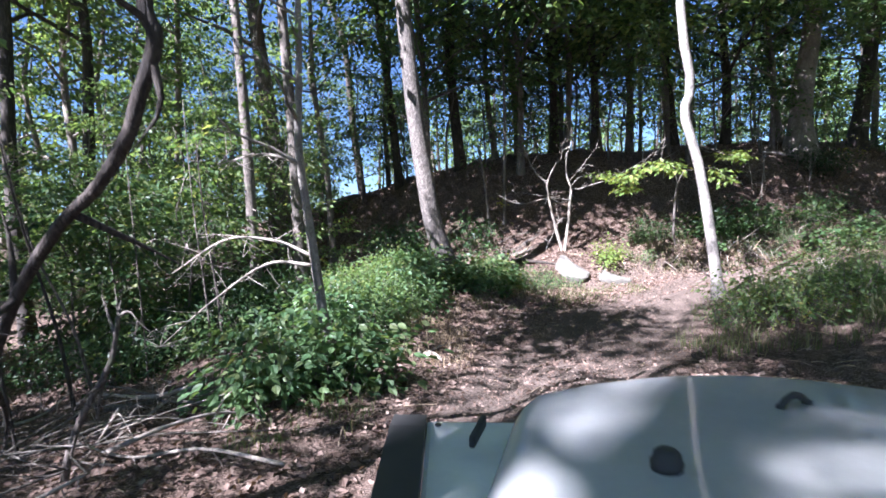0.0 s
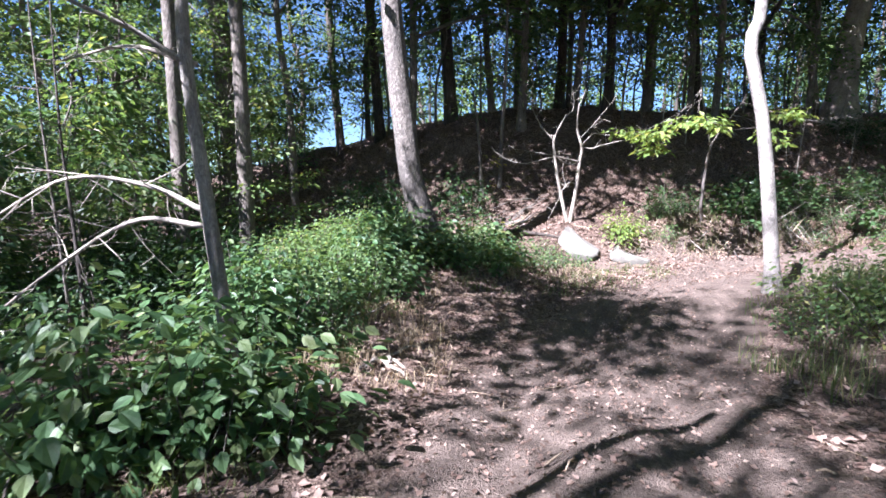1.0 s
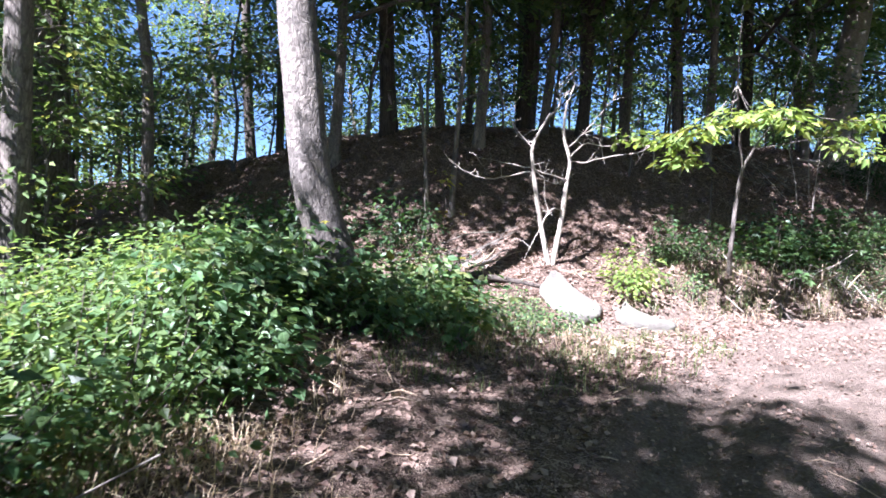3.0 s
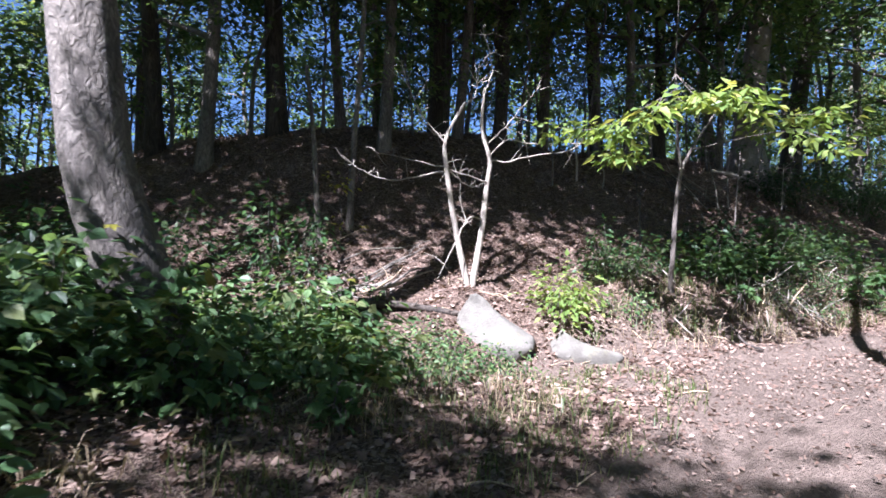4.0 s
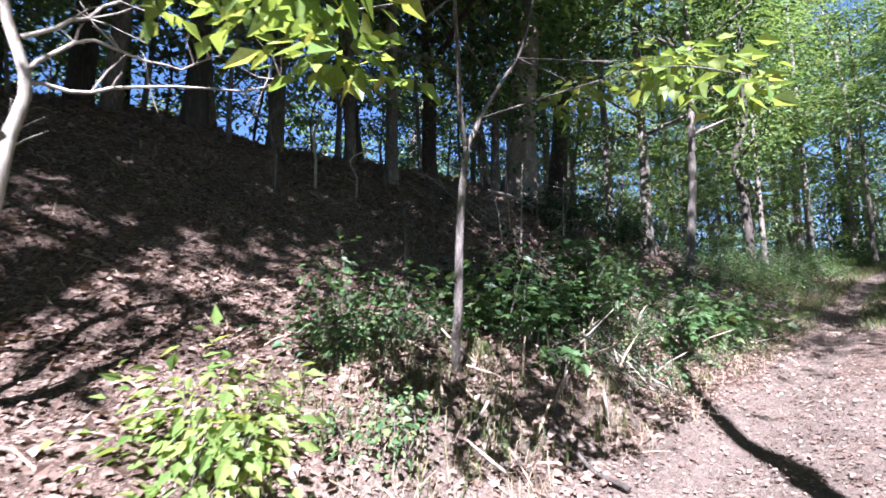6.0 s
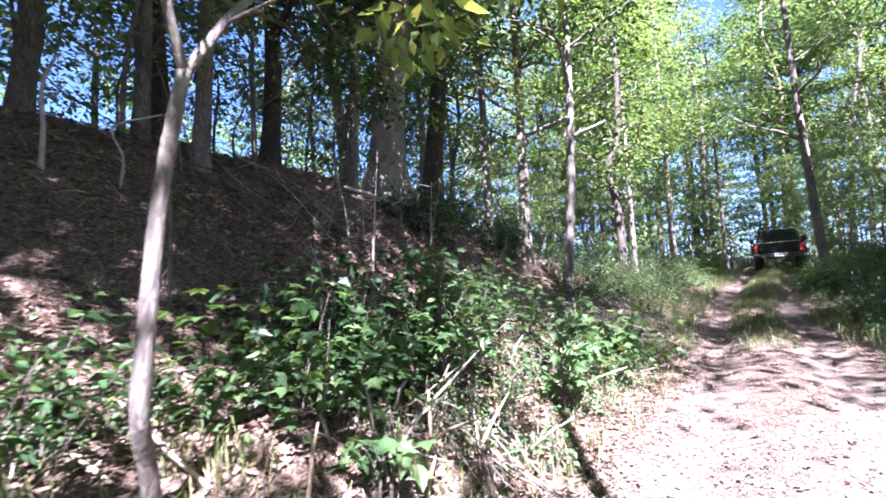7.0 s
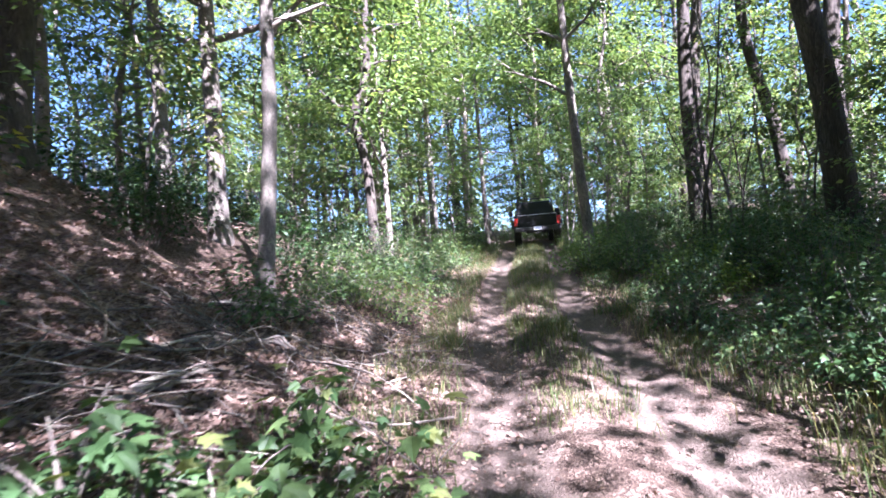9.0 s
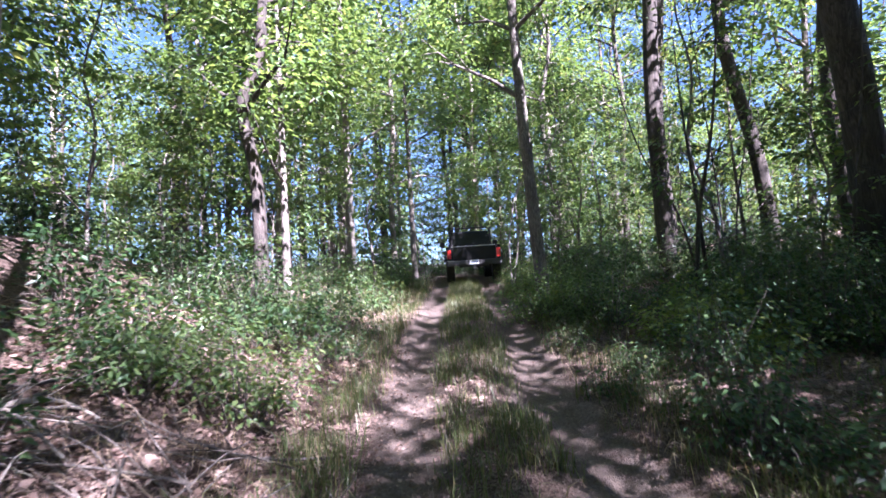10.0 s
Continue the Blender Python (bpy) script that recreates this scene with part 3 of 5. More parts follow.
# another added tree out of view; its crown shades the left edge of the track
own_tree("tall_tree", "unseen slim tree with a narrow crown, added to shade the track's edge", up(-6.0, 3.5, (-6.0, 3.5, 4), (-6.0, 3.5, 8), (-5.9, 3.5, 11.6)), 0.10, 173, BARK_GREY, LEAF_GREEN, first=0.78, limbs=14, reach=1.5, leaves=60, spread=0.55, leaf=0.2)
# added tree: its high crown is there to shade the upper bank
own_tree("tall_tree", "tall straight tree added so that its high crown shades the bank", up(-4.6, 12.2, (-4.6, 12.2, 5), (-4.7, 12.2, 10), (-4.7, 12.2, 19)), 0.14, 174, BARK_GREY, LEAF_GREEN, first=0.62, limbs=26, reach=2.0, leaves=110, spread=0.7, leaf=0.22)
own_tree("vine_clad_oak", "big dark oak wrapped in climbing vines", up(-5.4, 17.0, (-5.45, 17, 3), (-5.6, 17, 6), (-5.9, 17, 10), (-6, 17, 18)), 0.33, 73, BARK_GREY, LEAF_GREEN,
         first=0.4, limbs=15, reach=4.0, sides=14, leaves=60, spread=0.7, leaf=0.2)
own_tree("grey_sapling", "slender grey sapling with long bare branches", up(-1.72, 7.15, (-1.83, 7.1, 1.55), (-1.94, 7.05, 3.1), (-1.86, 7.05, 4.3), (-1.74, 7.0, 6.6)), 0.075, 74, BARK_PALE, LEAF_LIGHT,
         first=0.42, limbs=8, reach=1.5, leaves=12, spread=0.3, leaf=0.11, top=0.4)
own_tree("split_tree", "grey tree growing near the bank", up(-3.75, 16.9, (-3.8, 16.9, 4), (-4.05, 16.9, 7), (-3.85, 16.9, 13)), 0.12, 75, BARK_GREY, LEAF_GREEN, first=0.4, limbs=10, reach=2.5, leaves=50, spread=0.5, leaf=0.18)
own_tree("bank_pole", "thin bare pole-like trunk on the bank", up(1.52, 17.2, (1.4, 17.2, 3.3), (1.25, 17.2, 4.5)), 0.055, 76, BARK_GREY, LEAF_GREEN, first=0.8, limbs=3, reach=0.5, leaves=4, top=0.5)
own_tree("bank_pole", "thin bare trunk on the bank with few leaves", up(2.05, 17.45, (2.1, 17.45, 3.4), (2.2, 17.45, 5.3), (2.25, 17.45, 8)), 0.06, 77, BARK_GREY, LEAF_LIGHT, first=0.4, limbs=6, reach=0.7, leaves=8, top=0.5)
for k, (x, y, r) in enumerate([(2.95, 19.3, 0.14), (6.0, 20.2, 0.17), (9.6, 20.0, 0.13), (11.9, 21.6, 0.2), (-0.6, 19.6, 0.15), (4.6, 21.2, 0.19), (7.8, 21.4, 0.16)]):
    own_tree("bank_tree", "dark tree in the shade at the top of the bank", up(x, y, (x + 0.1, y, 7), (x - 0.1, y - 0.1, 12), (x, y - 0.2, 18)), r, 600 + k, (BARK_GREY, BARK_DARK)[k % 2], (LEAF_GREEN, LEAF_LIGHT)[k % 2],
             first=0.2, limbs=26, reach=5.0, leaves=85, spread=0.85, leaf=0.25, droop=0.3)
own_tree("beech", "large smooth-barked beech at the top of the bank", up(14.3, 20.6, (14.45, 20.6, 6.5), (14.8, 20.6, 8.5), (15.2, 20.7, 12.5), (15.4, 20.7, 20)), 0.42, 78, BARK_BEECH, LEAF_LIGHT,
         first=0.36, limbs=26, reach=4.8, sides=16, leaves=85, spread=0.8, leaf=0.22, flare=1.7)
own_tree("dark_trunk", "dark leaning tree behind the beech", up(17.6, 21.9, (18.2, 21.9, 8), (18.9, 21.9, 13), (19, 21.9, 19)), 0.32, 79, BARK_DARK, LEAF_GREEN, first=0.35, limbs=22, reach=4.2, sides=12,
         leaves=60, spread=0.7, leaf=0.2, flare=1.6)
own_tree("spotted_tree", "slim pale tree with bands of shade on its bark", up(18.45, 18.15, (18.45, 17.95, 3.5), (18.4, 17.8, 4.9), (18.2, 17.6, 8), (18.1, 17.5, 15)), 0.13, 80, BARK_MID, LEAF_GREEN, flare=1.9, first=0.42, limbs=24, reach=3.6, leaves=80, spread=0.6, leaf=0.19)
own_tree("grey_tree", "slim grey tree on the slope of the bank", up(20.6, 20.35, (20.6, 20.3, 6), (20.4, 20.2, 10), (20.2, 20.2, 17)), 0.2, 81, BARK_GREY, LEAF_GREEN, first=0.25, limbs=22, reach=3.4, leaves=80, spread=0.6, leaf=0.19)
own_tree("grey_tree", "slim grey tree beside the track", up(33.0, 18.55, (33, 18.55, 7), (32.7, 18.5, 13), (32.6, 18.5, 19)), 0.18, 82, BARK_MID, LEAF_LIGHT, first=0.25, limbs=14, reach=2.6, leaves=56, spread=0.6, leaf=0.19)
own_tree("grey_tree", "slim grey tree on the slope of the bank", up(26.1, 18.95, (26.1, 19.0, 5.0), (26.0, 19.25, 6.8), (26.0, 18.75, 8.2), (25.9, 18.6, 12.5), (25.9, 18.6, 18)), 0.17, 83, BARK_DARK, LEAF_LIGHT, first=0.25, limbs=14, reach=2.6, leaves=56, spread=0.6, leaf=0.19)
own_tree("track_tree", "grey tree with a bright foot beside the track", up(26.8, 12.6, (26.7, 12.75, 5), (26.4, 12.9, 9), (26.2, 13.0, 17)), 0.16, 84, BARK_GREY, LEAF_LIGHT, first=0.3, limbs=13, reach=3.0, leaves=56, spread=0.6, leaf=0.19)
own_tree("grey_tree", "slim pale tree on the slope of the bank", up(21.4, 22.2, (21.4, 22.2, 8), (21.2, 22.2, 17)), 0.17, 91, BARK_MID, LEAF_GREEN, first=0.35, limbs=13, reach=2.8, leaves=56, spread=0.6, leaf=0.2)
own_tree("grey_tree", "thin pale tree beside the track", up(27.5, 18.9, (27.5, 18.9, 6), (27.4, 18.9, 13)), 0.11, 92, BARK_GREY, LEAF_LIGHT, first=0.25, limbs=13, reach=2.2, leaves=56, spread=0.6, leaf=0.2)
own_tree("grey_tree", "thin grey tree close beside the track", up(34, 16.4, (34, 16.4, 7), (33.8, 16.4, 14)), 0.12, 93, BARK_GREY, LEAF_LIGHT, first=0.25, limbs=13, reach=2.2, leaves=56, spread=0.6, leaf=0.2)
# both trunks take the dark bark so that its colour carries their shade
own_tree("black_trunk", "trunk leaning over the track, its shade put into dark bark", up(23.0, 7.9, (22.8, 8.2, 5), (22.4, 8.7, 8), (21.8, 8.8, 12), (21.4, 9.4, 17)), 0.30, 85, BARK_DARK, LEAF_GREEN, first=0.4, limbs=13, reach=3.2, leaves=56, spread=0.6, leaf=0.19)
own_tree("black_trunk", "slim trunk leaning over the track, its shade put into dark bark", up(27.4, 7.0, (27.2, 7.3, 5), (26.7, 8.1, 8), (26.2, 8.2, 12), (26, 8.8, 17)), 0.19, 86, BARK_DARK, LEAF_LIGHT, first=0.4, limbs=13, reach=3.0, leaves=56, spread=0.6, leaf=0.19)


# ---------------------------------------------------------------- the pale forked dead tree and its twigs
def dead_fork():
    rng = np.random.default_rng(90)
    x, y, z = 3.54, 15.45, gz(3.54, 15.45)
    root = thing("dead_tree", "forked dead tree, bleached pale, at the foot of the bank", "tree", (x, y, z))
    stems = [[(3.52, 15.42, z - 0.25), (3.5, 15.42, 0.98), (3.31, 15.4, 1.75), (3.16, 15.4, 2.6), (3.16, 15.45, 3.05), (3.46, 15.5, 3.62)],
             [(3.58, 15.45, z - 0.25), (3.6, 15.45, 0.98), (3.73, 15.45, 1.75), (3.81, 15.5, 2.4), (3.88, 15.55, 2.8), (3.76, 15.6, 3.3), (3.8, 15.6, 3.9)]]
    for st in stems:
        tubes = Tubes()
        p = curve_pts(st, 20) - [x, y, z]
        tubes.add(p, np.linspace(0.056, 0.020, 20), 10, 0.10, rng)
        tubes.obj("stem", DEAD_WOOD, root)
    boughs = [[(3.8, 15.48, 2.44), (3.5, 15.4, 2.52), (3.17, 15.4, 2.6), (2.78, 15.4, 2.68), (2.17, 15.5, 2.77)], [(3.86, 15.55, 2.8), (4.16, 15.5, 2.79), (4.51, 15.45, 2.9), (5.11, 15.45, 3.02), (5.45, 15.45, 3.24)],
              [(3.17, 15.4, 2.58), (2.82, 15.5, 2.5), (2.44, 15.6, 2.42), (2.07, 15.6, 2.5), (1.88, 15.6, 2.6)], [(3.18, 15.4, 2.6), (3.49, 15.42, 2.41), (3.8, 15.48, 2.41)], [(3.75, 15.45, 1.92), (3.52, 15.4, 1.92), (3.38, 15.35, 1.77), (3.23, 15.3, 1.52), (2.95, 15.2, 1.05)],
              [(3.87, 15.55, 2.85), (4.16, 15.6, 3.14), (4.65, 15.7, 3.12), (4.95, 15.7, 3.3)], [(3.16, 15.45, 3.07), (3.0, 15.5, 3.12), (2.86, 15.55, 3.3)], [(3.45, 15.5, 3.58), (3.62, 15.6, 3.75), (3.7, 15.7, 4.2)],
              [(3.8, 15.6, 3.85), (4.0, 15.7, 4.3), (3.9, 15.8, 5.0)], [(3.84, 15.55, 3.05), (4.3, 15.8, 3.5), (4.8, 15.9, 4.1)], [(3.16, 15.45, 2.95), (2.8, 15.6, 3.4), (2.5, 15.7, 4.1)]]
    for bough in boughs:
        tubes = Tubes()
        q = curve_pts(bough, 12) - [x, y, z] + rng.normal(0, 0.008, (12, 3))
        q[:, 1] += np.linspace(0, rng.uniform(-0.2, 0.2), 12)
        tubes.add(q, np.linspace(0.015, 0.004, 12), 6, 0.1, rng)
        for h in range(10):
            j = int(rng.integers(3, 12))
            d = unit(rng.normal(0, 1, 3) + [0, 0, 0.5]) * rng.uniform(0.06, 0.38)
            tubes.add(np.array([q[j], q[j] + d * 0.5 + rng.normal(0, 0.02, 3), q[j] + d]), [0.007, 0.005, 0.002], 4, cap=False)
        tubes.obj("bough", DEAD_WOOD, root)


dead_fork()


# ---------------------------------------------------------------- hanging limb, dead branches, vines
def limb_thing(name, label, category, pts, r0, r1, mat, seed, twigs=0, twig_len=0.4, count=18, sides=8, rough=0.12):
    """A single bent branch lying or hanging, with side twigs."""
    rng = np.random.default_rng(seed)
    x, y, z = pts[0]
    root = thing(name, label, category, (x, y, z))
    p = curve_pts(pts, count) - [x, y, z]
    tubes = Tubes()
    tubes.add(p, np.linspace(r0, r1, count), sides, rough, rng)
    tubes.obj("branch", mat, root)
    if twigs:
        tw = Tubes()
        for k in range(twigs):
            i = int(rng.integers(count // 4, count))
            d = unit(rng.normal(0, 1, 3)) * twig_len * rng.uniform(0.4, 1.2)
            q = curve_pts([p[i], p[i] + d * 0.5 + rng.normal(0, 0.05, 3) * twig_len, p[i] + d], 6)
            tw.add(q, np.linspace(max(r1, 0.007), 0.002, 6), 4, cap=False)
            for h in range(2):
                j = int(rng.integers(2, 6))
                tw.add(np.array([q[j], q[j] + unit(rng.normal(0, 1, 3)) * twig_len * 0.35]), [0.004, 0.0015], 4, cap=False)
        tagged(tw.obj("twig_work", mat, root), kind="stuff")
    return root


limb_thing("hanging_branch", "dark crooked branch hanging down beside the track", "branch",
           [(-1.6, 3.1, 5.6), (-1.7, 3.2, 4.4), (-1.76, 3.2, 3.47), (-1.71, 3.2, 3.23), (-1.85, 3.2, 2.86), (-1.94, 3.2, 2.63), (-2.2, 3.25, 2.33), (-2.5, 3.3, 2.1), (-2.95, 3.4, 1.55), (-3.5, 3.6, 0.6), (-3.8, 3.8, -0.45)],
           0.055, 0.035, BARK_DARK, 101, 9, 0.9, 34)
for k, pts in enumerate(([(-1.85, 7.10, 1.62), (-2.35, 7.10, 1.86), (-3.01, 7.00, 1.92), (-3.73, 6.90, 1.5)], [(-1.88, 7.10, 1.5), (-2.48, 7.05, 1.55), (-3.23, 7.00, 1.1), (-3.98, 6.90, 0.5)],
                         [(-1.88, 7.12, 2.9), (-2.53, 7.30, 3.1), (-3.23, 7.40, 3.0)])):
    limb_thing("dead_branch", "long bare drooping branch of the grey sapling", "branch", pts, 0.028, 0.007, DEAD_WOOD, 103 + k, 14, 0.55)
limb_thing("upright_stick", "bent grey stick rising out of the brush", "branch", [(-2.9, 3.6, -0.6), (-2.86, 3.6, 0.19), (-2.71, 3.6, 0.68), (-2.44, 3.6, 1.12), (-2.35, 3.6, 1.46)], 0.034, 0.016, BARK_GREY, 107, 6, 0.5)
limb_thing("broken_log", "broken pale log sticking out of the grass", "log", [(6.9, 8.6, gz(6.9, 8.6) - 0.05), (7.4, 9.7, 0.45), (7.9, 10.8, 0.82)], 0.13, 0.07, DEAD_WOOD, 108, 3, 0.5, 8, 10, 0.25)
limb_thing("fallen_log", "weathered grey log lying at the foot of the bank", "log", [(1.9, 15.0, gz(1.9, 15.0) + 0.06), (2.6, 14.95, gz(2.6, 14.95) + 0.06), (3.3, 14.75, gz(3.3, 14.75) + 0.04)], 0.055, 0.035, BARK_DARK, 109, 4, 0.4)
for k in range(9):
    r = np.random.default_rng(120 + k)
    x, y = 1.3 + r.uniform(0, 1.6), 15.6 + r.uniform(0, 1.4)
    a = r.normal(0.5, 0.35)
    ln = r.uniform(0.5, 0.9)
    ends = [(x + s * ln * math.cos(a), y + s * ln * math.sin(a)) for s in (-1, -0.3, 0.4, 1)]
    limb_thing("fallen_branch", "bleached branch lying on the sunlit bank", "branch", [(u, v, gz(u, v) + 0.06 + 0.08 * r.random()) for u, v in ends], r.uniform(0.012, 0.026), 0.008, (STRAW, BARK_GREY, BARK_MID)[k % 3], 130 + k, 4, 0.35)
for k in range(26):
    r = np.random.default_rng(160 + k)
    x = r.uniform(10, 21)
    y = float(np.interp(x, FOOT_X, FOOT_Y)) + r.uniform(0.1, 3.4)
    a = r.uniform(0, math.pi)
    ln = r.uniform(0.3, 0.9)
    ends = [(x + s * ln * math.cos(a), y + s * ln * math.sin(a)) for s in (-1, -0.3, 0.4, 1)]
    limb_thing("fallen_branch", "dry broken branch lying on the bank", "branch", [(u, v, gz(u, v) + 0.05 + 0.15 * r.random()) for u, v in ends], r.uniform(0.008, 0.02), 0.006, (BARK_GREY, STRAW, BARK_GREY)[k % 3], 190 + k, 5, 0.35)
for k in range(14):
    r = np.random.default_rng(230 + k)
    x, y = r.uniform(-5.5, -1.5), r.uniform(2.6, 6.5)
    a = r.uniform(0, math.pi)
    ln = r.uniform(0.4, 1.2)
    ends = [(x + s * ln * math.cos(a), y + s * ln * math.sin(a)) for s in (-1, -0.3, 0.4, 1)]
    limb_thing("fallen_branch", "dead branch lying in the leaf litter", "branch", [(u, v, gz(u, v) + 0.05 + 0.2 * r.random()) for u, v in ends], r.uniform(0.012, 0.035), 0.008, (DEAD_WOOD, BARK_GREY)[k % 2], 250 + k, 6, 0.4)
limb_thing("leaning_stick", "dark stick leaning on the edge of the track", "branch", [(7.05, 13.75, gz(7.05, 13.75) + 0.02), (7.1, 14.1, gz(7.1, 14.1) + 0.08), (7.2, 14.5, gz(7.2, 14.5) + 0.22)], 0.02, 0.012, BARK_DARK, 270, 3, 0.3)
limb_thing("fallen_branch", "dead branch lying across the top of the bank", "branch", [(12.6, 20.2, gz(12.6, 20.2) + 0.1), (13.6, 20.0, gz(13.6, 20.0) + 0.25), (14.4, 19.7, gz(14.4, 19.7) + 0.1)], 0.04, 0.015, DEAD_WOOD, 271, 26, 0.7)


# broken stalks, pale in the sun, beside the bend
def stalk_clump(x, y, seed, count, tall):
    rng = np.random.default_rng(seed)
    root = thing("broken_stalks", "clump of dry broken straw-coloured stalks", "stalks", (x, y, gz(x, y)), group="clumps of dry stalks")
    for k in range(count):
        tubes = Tubes()
        a, b = rng.normal(0, 0.22, 2)
        q = rng.normal(0, 0.3, 2)
        z0 = gz(x + a, y + b) - gz(x, y)
        tubes.add(np.array([[a, b, z0 - 0.05], [a + q[0] * 0.5, b + q[1] * 0.5, z0 + tall * rng.uniform(0.3, 0.6)], [a + q[0], b + q[1], z0 + tall * rng.uniform(0.5, 1.1)]]),
                  [0.013, 0.012, 0.007], 6, 0.2, rng)
        tubes.obj("stalk", (STRAW, DEAD_WOOD)[k % 2], root)


for k, (x, y, c, h) in enumerate([(8.7, 15.3, 12, 0.45), (8.0, 14.9, 5, 0.35), (7.4, 15.1, 5, 0.4), (9.5, 15.1, 7, 0.35), (10.6, 15.6, 6, 0.35), (6.6, 14.7, 5, 0.3), (11.5, 15.3, 5, 0.3)]):
    stalk_clump(x, y, 300 + k, c, h)


def vines():
    """Climbing stems and leaf tufts round the oak."""
    rng = np.random.default_rng(310)
    root = thing("climbing_vine", "climbing vine with sparse leaves on the oak trunk", "vine", (-5.4, 17.0, gz(-5.4, 17.0)))
    tips = []
    for k in range(6):
        tubes = Tubes()
        a0 = rng.uniform(0, 6.28)
        tw = rng.uniform(-0.25, 0.25)
        h = np.linspace(0, 7, 20)
        p = np.stack([-0.03 * h + 0.36 * np.cos(a0 + tw * h), 0.36 * np.sin(a0 + tw * h), h + 0.0], 1) + rng.normal(0, 0.02, (20, 3))
        tubes.add(p, np.linspace(0.025, 0.01, 20), 6, 0.1, rng)
        tubes.obj("stem", BARK_GREY, root)
        tips += [q * [1.15, 1.15, 1] for q in p[::2]]
    tips = np.array(tips)
    v, f = sprays(rng, tips, tips * [1, 1, 0], 10, 0.2, 0.1)
    mesh_object("foliage", v, f, LEAF_LIGHT, root)


vines()


# ---------------------------------------------------------------- sapling with broad bright sprays over the bank
def broad_sapling():
    rng = np.random.default_rng(320)
    x, y = 6.9, 15.25
    z = gz(x, y)
    root = thing("broadleaf_sapling", "slim forked sapling with wide sprays of sunlit green leaves", "tree", (x, y, z))
    o = np.array([x, y, z])
    stem = curve_pts([(6.9, 15.25, z - 0.2), (6.8, 15.15, z + 0.2), (6.7, 15.0, 1.36), (6.72, 15.0, 1.7), (6.76, 15.0, 2.2), (6.82, 15.0, 2.6), (6.86, 15.0, 2.82)], 22) - o
    tubes = Tubes()
    tubes.add(stem, np.linspace(0.042, 0.030, 22), 12, 0.1, rng)
    tubes.obj("trunk", BARK_SAPLING, root)
    forks = [[(6.86, 15.0, 2.8), (6.75, 14.95, 3.1), (6.6, 14.8, 3.5), (6.3, 14.5, 4.1), (6.1, 14.2, 5.2)], [(6.86, 15.0, 2.8), (7.1, 15.0, 3.2), (7.4, 15.0, 3.6), (7.6, 14.9, 4.0), (7.9, 14.8, 5.2)]]
    lines = []
    for fork in forks:
        q = curve_pts(fork, 16) - o
        t = Tubes()
        t.add(q, np.linspace(0.026, 0.008, 16), 8, 0.1, rng)
        t.obj("limb", BARK_SAPLING, root)
        lines.append(q)
    tips, ways = [], []
    # limb, the way out to the end of each spray
    for k, ends in [(0, [(5.26, 14.02, 2.78), (4.84, 13.87, 2.65)]), (0, [(5.16, 13.92, 3.03), (4.62, 13.72, 2.96)]), (0, [(5.06, 14.42, 3.13), (4.31, 14.58, 3.10)]), (0, [(5.16, 13.52, 3.13), (4.68, 12.92, 2.89)]),
                    (0, [(5.41, 13.42, 3.23), (5.16, 12.77, 3.08)]), (0, [(5.66, 13.32, 3.23), (5.51, 12.57, 3.13)]), (1, [(7.15, 13.5, 3.05), (7.0, 12.75, 2.69)]), (0, [(5.76, 13.42, 3.33), (5.81, 12.62, 2.98)]),
                    (1, [(7.68, 13.92, 3.43), (7.88, 13.32, 3.33)]), (1, [(7.98, 14.72, 3.63), (8.48, 14.82, 3.53)])]:
        ends = [np.array(e) - o for e in ends]
        line = lines[k]
        i = int(np.clip(np.argmin(np.linalg.norm(line - ends[0], axis=1)), 3, 13))
        q = curve_pts([line[i]] + ends, 10)
        t = Tubes()
        t.add(q, np.linspace(0.009, 0.003, 10), 5, cap=False)
        t.obj("twig", BARK_SAPLING, root)
        way = unit(q[-1] - q[4])
        side = np.array([-way[1], way[0], 0])
        for j in range(5, 10):
            for s in (-1, 0, 1):
                tips.append(q[j] + side * s * 0.26 * (1.25 - 0.09 * j) + rng.normal(0, 0.05, 3) * [1, 1, 0.5] - [0, 0, 0.06 * abs(s)])
                ways.append(way + side * s * 0.9)
    v, f = sprays(rng, np.array(tips), np.array(ways), 5, 0.10, 0.15, 0.4)
    mesh_object("crown", v, f, LEAF_SUNNY, root, "wide layered sprays of bright leaves")


BARK_SAPLING = BARK_GREY
LEAF_SUNNY = leaf_material("leaf_sunny", [(0.0, (0.09, 0.16, 0.045)), (0.5, (0.15, 0.22, 0.06)), (0.85, (0.20, 0.26, 0.075)), (1.0, (0.30, 0.29, 0.09))], 0.5)
broad_sapling()


# ---------------------------------------------------------------- boulders
def stone_material():
    m, n, l, b = material("boulder_stone")
    v = coords(n, l)
    a = noise_tex(n, l, v, 3.2, 6, 0.65)
    c = noise_tex(n, l, v, 38, 5, 0.7)
    col = ramp(n, l, a, [(0.3, (0.08, 0.072, 0.06)), (0.55, (0.14, 0.128, 0.112)), (0.75, (0.20, 0.188, 0.168))])
    col = mixc(n, l, 0.5, col, ramp(n, l, c, [(0.35, (0.7, 0.7, 0.68)), (0.65, (1.15, 1.15, 1.12))]), 'MULTIPLY')
    moss = noise_tex(n, l, v, 2.1, 5, 0.7)
    col = mixc(n, l, ramp(n, l, moss, [(0.58, (0, 0, 0)), (0.7, (0.55, 0.55, 0.55))]), col, (0.22, 0.20, 0.11))
    l.new(col, b.inputs["Base Color"])
    b.inputs["Roughness"].default_value = 0.9
    bump(n, l, b, mixc(n, l, 0.5, a, c), 0.9, 0.04)
    return m


STONE = stone_material()


